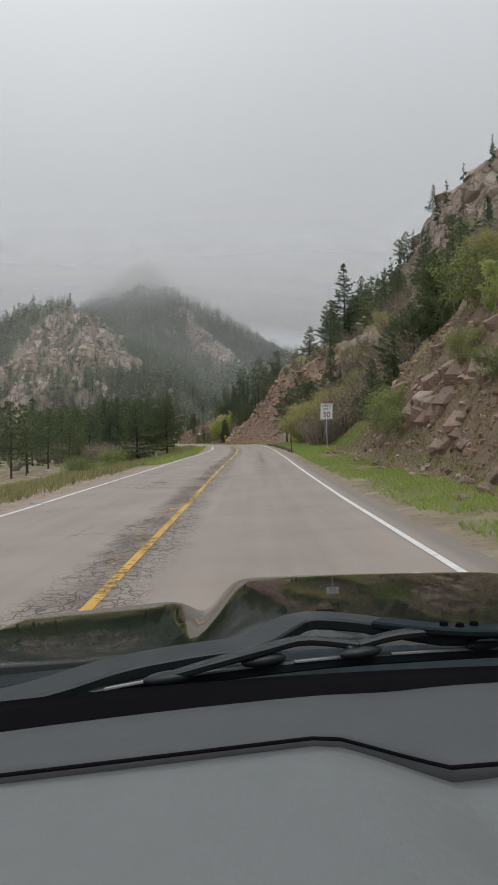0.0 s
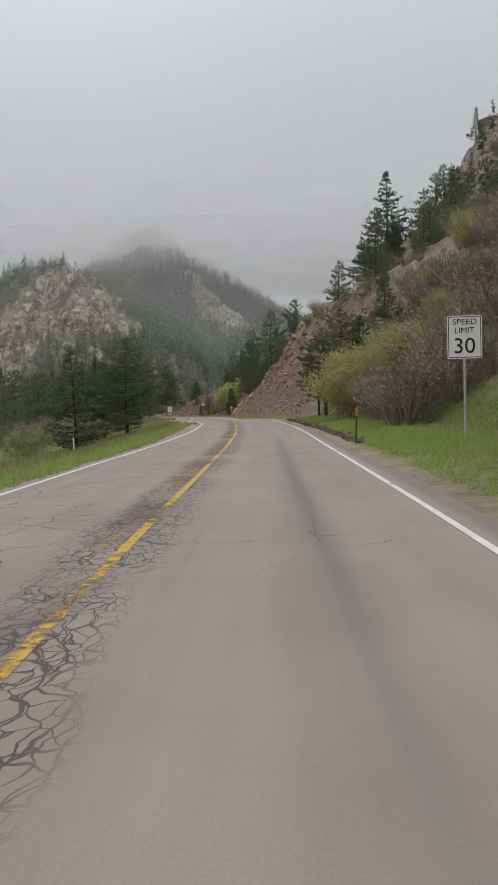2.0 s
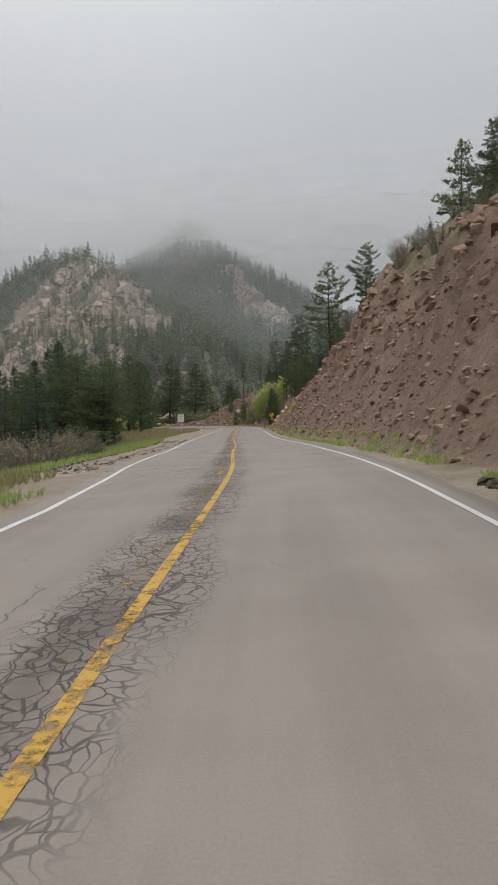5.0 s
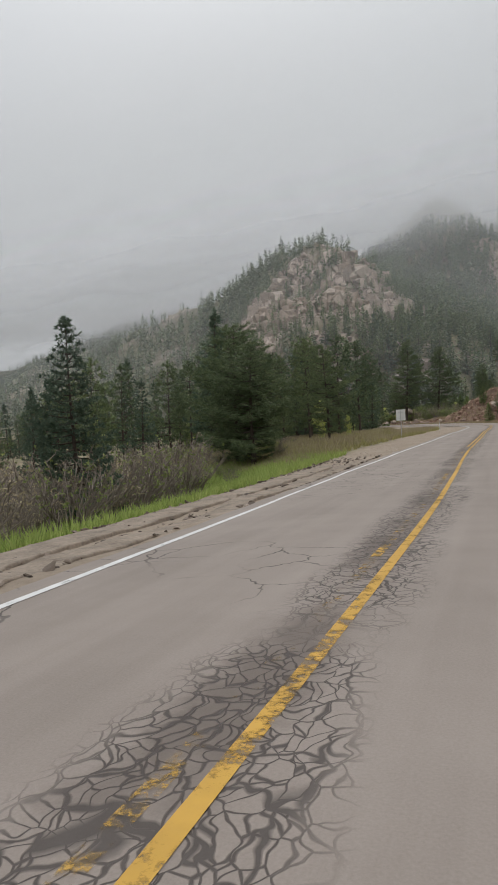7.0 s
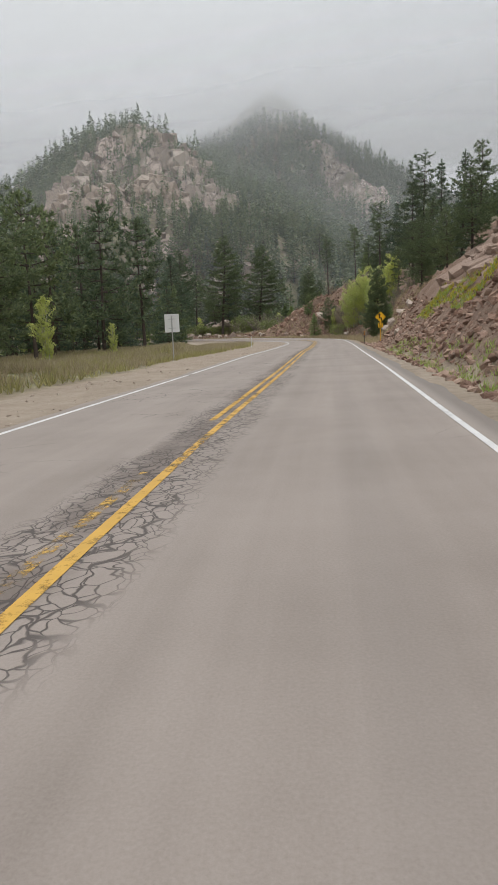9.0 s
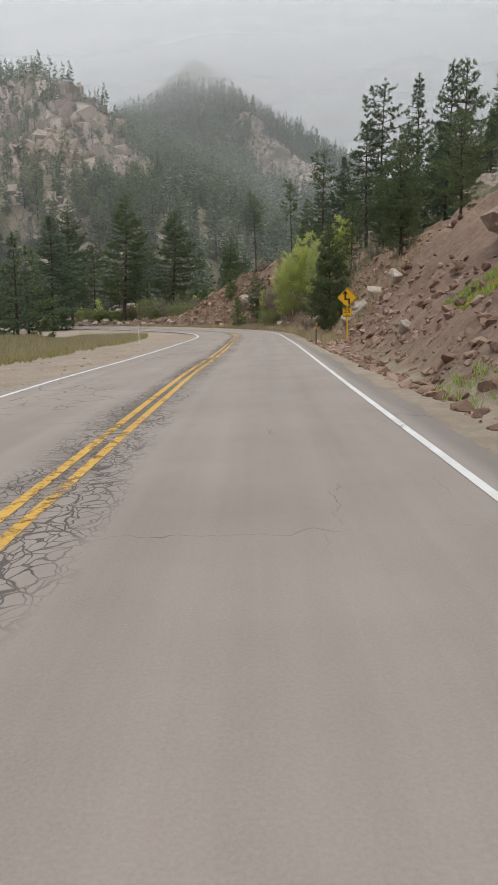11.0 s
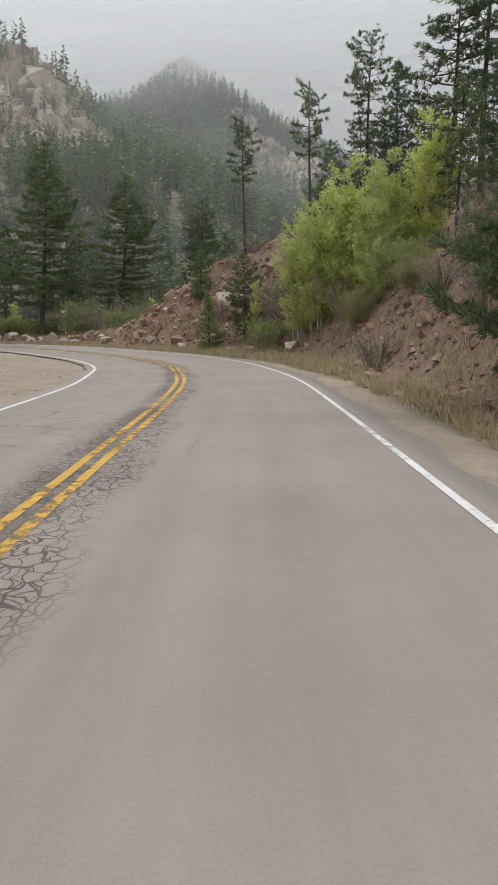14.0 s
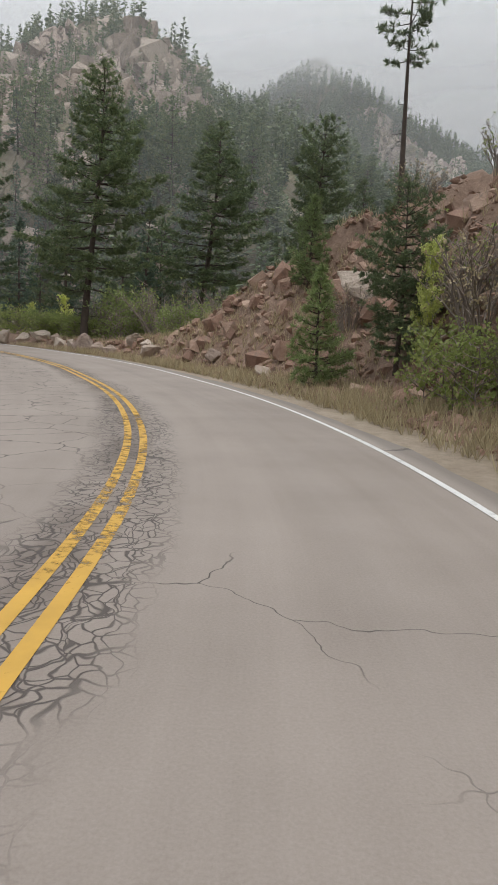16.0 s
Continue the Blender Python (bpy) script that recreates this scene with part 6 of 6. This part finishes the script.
# ================= the car at its starting place =================
M_PAD = mat_plain("grey_dash_plastic", (0.125, 0.136, 0.138), 0.42, var=0.08, scale=6, bump=0.05)
M_STRIP = mat_plain("dark_dash_plastic", (0.055, 0.06, 0.066), 0.6, var=0.1, scale=8, bump=0.05)
M_BLACK = mat_plain("black_rubber", (0.006, 0.006, 0.007), 1.0, var=0.2, spec=0.03)
M_COWL = mat_plain("blue_grey_cowl_plastic", (0.012, 0.020, 0.025), 0.6, var=0.25, scale=10, spec=0.12)
M_WIPER = mat_plain("satin_black_steel", (0.016, 0.021, 0.024), 0.4, var=0.2, spec=0.3)
M_EDGEGREY = mat_plain("worn_grey_rubber", (0.30, 0.31, 0.32), 0.6, var=0.2, scale=30)
M_RIM = mat_plain("alloy", (0.5, 0.5, 0.51), 0.3, 0.9, 0.08)
M_PAINT, n, l, b = nodes_of("dark_green_black_paint")
tc = n.new("ShaderNodeTexCoord").outputs["Object"]
l.new(ramp_node(n, l, noise_node(n, l, tc, 3, 5), [(0.3, (0.006, 0.009, 0.008)), (0.7, (0.013, 0.016, 0.014))]), b.inputs["Base Color"])
l.new(step_node(n, l, noise_node(n, l, tc, 14, 6), 0.3, 5.0), b.inputs["Roughness"])
b.inputs["Specular IOR Level"].default_value = 0.2
b.inputs["Coat Weight"].default_value = 0.0
b.inputs["Coat Roughness"].default_value = 0.06

CAR_MID = 0.35                      # the car's middle lies to the right of the eye
car = tagged(new("car"), "dark car front with grey dashboard and black wipers", "car")
car.matrix_basis = pose(0, 0, 0, 0, 0, 0)
glass_y = lambda x: 0.768 - 0.2 * (x - CAR_MID) ** 2
seam_y = lambda x: float(np.interp(x, [-0.62, -0.25, 0.05, 0.075, 0.155, 0.30, 1.3], [0.516, 0.548, 0.596, 0.592, 0.537, 0.536, 0.50]))


def sheet_part(name, f, us, vs, mat, label, thick=0.0):
    """A curved panel from a function of two parameters, with a turned-down rim."""
    bm = bmesh.new()
    grid = [[bm.verts.new(f(u, v)) for u in us] for v in vs]
    for j in range(len(vs) - 1):
        for i in range(len(us) - 1):
            bm.faces.new((grid[j][i], grid[j][i + 1], grid[j + 1][i + 1], grid[j + 1][i]))
    if thick:
        edge = [e for e in bm.edges if e.is_boundary]
        out = bmesh.ops.extrude_edge_only(bm, edges=edge)
        bmesh.ops.translate(bm, vec=(0, 0, -thick), verts=[g for g in out["geom"] if isinstance(g, bmesh.types.BMVert)])
    bmesh.ops.recalc_face_normals(bm, faces=bm.faces[:])
    for fc in bm.faces:
        fc.smooth = True
    return part(name, bm, mat, car, label)


XS = np.unique(np.r_[np.linspace(-0.60, 1.30, 96), 0.05, 0.075, 0.155])
VS = np.linspace(0, 1, 12)
# the two exp terms are dips added to imitate soft dark reflections on the pad
dash_z = lambda x, y: 1.08 + 0.012 * math.sin((x + 0.1) * 2.1) - 0.05 * max(0, 0.5 - y) ** 2 - 0.016 * math.exp(-((x + 0.06) / 0.11) ** 2 - ((y - 0.37) / 0.10) ** 2) - 0.012 * math.exp(-((x - 0.19 + 0.25 * (y - 0.4)) / 0.05) ** 2 - ((y - 0.45) / 0.12) ** 2)
sheet_part("dash_pad", lambda x, v: (x, 0.30 + (seam_y(x) - 0.005 - 0.30) * v, dash_z(x, 0.30 + (seam_y(x) - 0.30) * v) + 0.004 - 0.12 * max(0, 0.12 - v) ** 1.5 - 0.006 * max(0, v - 0.92) / 0.08), XS, VS, M_PAD, "broad light-grey moulded dashboard pad", 0.03)
sheet_part("dash_strip", lambda x, v: (x, seam_y(x) + 0.004 + (glass_y(x) - 0.045 - seam_y(x) - 0.004) * v, dash_z(x, 0.6) + 0.002 + 0.010 * math.sin(v * 3.14) - 0.004 * v), XS, VS, M_STRIP, "darker grey strip along the windscreen", 0.03)
sheet_part("windscreen_seal", lambda x, v: (x, glass_y(x) - 0.045 + 0.07 * v, 1.066 + 0.014 * v), XS, np.linspace(0, 1, 4), M_BLACK, "black gap and seal below the windscreen", 0.03)
sheet_part("dash_seam", lambda x, v: (x, seam_y(x) - 0.004 + 0.0038 * v, dash_z(x, 0.6) + 0.0045), XS, np.linspace(0, 1, 2), M_BLACK, "black seam across the dashboard", 0.002)
for k in range(18):
    part("vent_slat", box_bm(0.335 + 0.011 * k, 0.60, dash_z(0.4, 0.6) + 0.0135, 0.004, 0.07 - 0.0015 * k, 0.004), M_BLACK, car)
sheet_part("cowl", lambda x, v: (x, glass_y(x) + 0.012 + 0.34 * v, 1.055 - 0.055 * v + 0.012 * math.sin(v * 9) - 0.03 * math.sin(min(v * 2, 1) * 3.14)), XS, VS, M_COWL, "blue-grey plastic cowl under the wipers", 0.03)


def hood_z(x, v):
    side = abs(x - CAR_MID)
    crown = 1.015 - 0.075 * v ** 1.4 - 0.045 * max(0, side - 0.5)
    groove = math.exp(-((x + 0.12) / 0.055) ** 2) + math.exp(-((x - 0.82) / 0.055) ** 2)
    outer = 1 / (1 + math.exp((x + 0.10) * 60)) + 1 / (1 + math.exp((0.80 - x) * 60))
    return crown - 0.05 * groove * v - 0.022 * outer


hood_len = lambda x: 1.98 + 0.12 * math.cos(min(abs(x - CAR_MID) / 0.95, 1) * 1.57) - 0.16 / (1 + math.exp((x + 0.12) * 90)) - 0.16 / (1 + math.exp((0.82 - x) * 40))
sheet_part("hood", lambda x, v: (x, 1.12 + (hood_len(x) - 1.12) * v, hood_z(x, v) - 0.10 * max(0, v - 0.93) / 0.07), np.linspace(-0.58, 1.28, 130), np.linspace(0, 1, 30), M_PAINT, "glossy dark hood with raised middle", 0.12)
part("washer_nozzle", box_bm(0.14, 1.30, 1.012, 0.045, 0.03, 0.018, 0.005), M_BLACK, car)


def bar(points, w, h):
    """A flat bar bent along points."""
    bm = bmesh.new()
    rows = []
    for i, p in enumerate(points):
        a, c_ = Vector(points[max(i - 1, 0)]), Vector(points[min(i + 1, len(points) - 1)])
        d = (c_ - a).normalized()
        s = Vector((-d.y, d.x, 0)).normalized()
        p = Vector(p)
        ww = w(i / (len(points) - 1)) if callable(w) else w
        rows.append([bm.verts.new(p + s * k * ww / 2 + Vector((0, 0, z * h / 2))) for k, z in ((-1, -1), (1, -1), (1, 1), (-1, 1))])
    for a, c_ in zip(rows, rows[1:]):
        for k in range(4):
            bm.faces.new((a[k], a[(k + 1) % 4], c_[(k + 1) % 4], c_[k]))
    bm.faces.new(rows[0])
    bm.faces.new(rows[-1])
    bmesh.ops.recalc_face_normals(bm, faces=bm.faces[:])
    bmesh.ops.bevel(bm, geom=[e for e in bm.edges], offset=min(h, 0.01) * 0.25, segments=1, affect="EDGES")
    return bm


def along_points(keys, n):
    """Evenly spaced points of a smooth line through a few places."""
    p = spline(keys, 8)
    d = np.r_[0, np.cumsum(np.linalg.norm(np.diff(p, axis=0), axis=1))]
    return [tuple(float(np.interp(v, d, p[:, c])) for c in range(3)) for v in np.linspace(0, d[-1], n)]


blade_line = along_points([(-0.19, 0.760, 1.066), (-0.10, 0.798, 1.068), (0.064, 0.848, 1.068), (0.212, 0.872, 1.068), (0.40, 0.893, 1.066), (0.62, 0.905, 1.062)], 40)
wiper = part("wiper", bar(blade_line, 0.012, 0.014), M_WIPER, car, "black wiper blade with a worn pale edge")
for a, c_ in ((1, 11), (12, 17), (18, 26), (27, 38)):
    part("blade_edge", bar([(x, y - 0.007, z + 0.007) for x, y, z in blade_line[a:c_]], 0.003, 0.004), M_EDGEGREY, wiper, "pale rubber edge")
for x, y, z in ((-0.10, 0.782, 1.078), (0.012, 0.826, 1.082), (0.134, 0.842, 1.084), (0.30, 0.872, 1.082)):
    bm = bmesh.new()
    bmesh.ops.create_icosphere(bm, subdivisions=3, radius=1.0, matrix=Matrix.Translation((x, y, z)) @ Matrix.Rotation(0.35, 4, "Z") @ Matrix.Diagonal((0.030, 0.011, 0.008, 1)))
    for f in bm.faces:
        f.smooth = True
    part("claw", bm, M_WIPER, wiper)
part("yoke", bar(along_points([(-0.12, 0.775, 1.076), (-0.04, 0.800, 1.090), (0.012, 0.828, 1.094), (0.065, 0.850, 1.098), (0.134, 0.842, 1.092)], 14), lambda t: 0.010 + 0.008 * math.sin(t * 3.14), 0.010), M_WIPER, wiper)
part("yoke", bar(along_points([(0.115, 0.840, 1.088), (0.18, 0.862, 1.098), (0.25, 0.872, 1.098), (0.31, 0.874, 1.086)], 12), lambda t: 0.010 + 0.008 * math.sin(t * 3.14), 0.010), M_WIPER, wiper)
arm = part("wiper_arm", bar(along_points([(-0.60, 0.60, 1.050), (-0.28, 0.735, 1.070), (-0.17, 0.812, 1.078), (-0.085, 0.848, 1.082), (-0.007, 0.868, 1.086), (0.035, 0.915, 1.092), (0.075, 0.952, 1.096), (0.145, 0.940, 1.094), (0.21, 0.905, 1.090), (0.26, 0.882, 1.088), (0.40, 0.900, 1.080)], 44), lambda t: 0.030 + 0.026 * math.sin(min(1, t * 1.15) * 3.14), 0.016), M_WIPER, car, "broad humped black wiper arm")
part("arm_link", bar(along_points([(0.17, 0.925, 1.098), (0.25, 0.862, 1.104), (0.36, 0.858, 1.100), (0.60, 0.880, 1.080)], 16), lambda t: 0.034 - 0.010 * t, 0.010), M_COWL, arm)
# black discs laid on the link stand in for its dark holes
for x, y in ((0.246, 0.866), (0.264, 0.858), (0.284, 0.864)):
    bm = bmesh.new()
    bmesh.ops.create_cone(bm, cap_ends=True, segments=12, radius1=0.006, radius2=0.005, depth=0.005, matrix=Matrix.Translation((x, y, 1.1105)))
    part("hole_disc", bm, M_BLACK, arm)
# lower body, so that the hood and dashboard stand on wheels
part("front_body", box_bm(CAR_MID, 1.15, 0.66, 1.80, 1.52, 0.46, 0.08), M_PAINT, car, "dark painted front body")
part("firewall", box_bm(CAR_MID, 0.40, 0.72, 1.80, 0.18, 0.58, 0.03), M_BLACK, car)
part("underbody", box_bm(CAR_MID, -0.55, 0.42, 1.70, 3.4, 0.20, 0.05), M_BLACK, car)
for wx in (-0.50, 1.20):
    for wy in (1.35, -1.45):
        wz = float(np.interp(wy, GRADE_S, GRADE_Z)) + 0.021 * (wx + 1.5) + 0.35
        wheel = new("wheel")
        wheel.parent = car
        wheel.matrix_basis = pose(wx, wy, wz)
        bm = bmesh.new()
        bmesh.ops.create_cone(bm, cap_ends=True, segments=32, radius1=0.35, radius2=0.35, depth=0.22, matrix=Matrix.Rotation(radians(90), 4, "Y"))
        bmesh.ops.bevel(bm, geom=[e for e in bm.edges if abs(e.verts[0].co.x - e.verts[1].co.x) < 1e-4], offset=0.03, segments=2, affect="EDGES")
        part("tyre", bm, M_BLACK, wheel)
        bm = bmesh.new()
        bmesh.ops.create_cone(bm, cap_ends=True, segments=24, radius1=0.22, radius2=0.22, depth=0.235, matrix=Matrix.Rotation(radians(90), 4, "Y"))
        part("rim", bm, M_RIM, wheel)
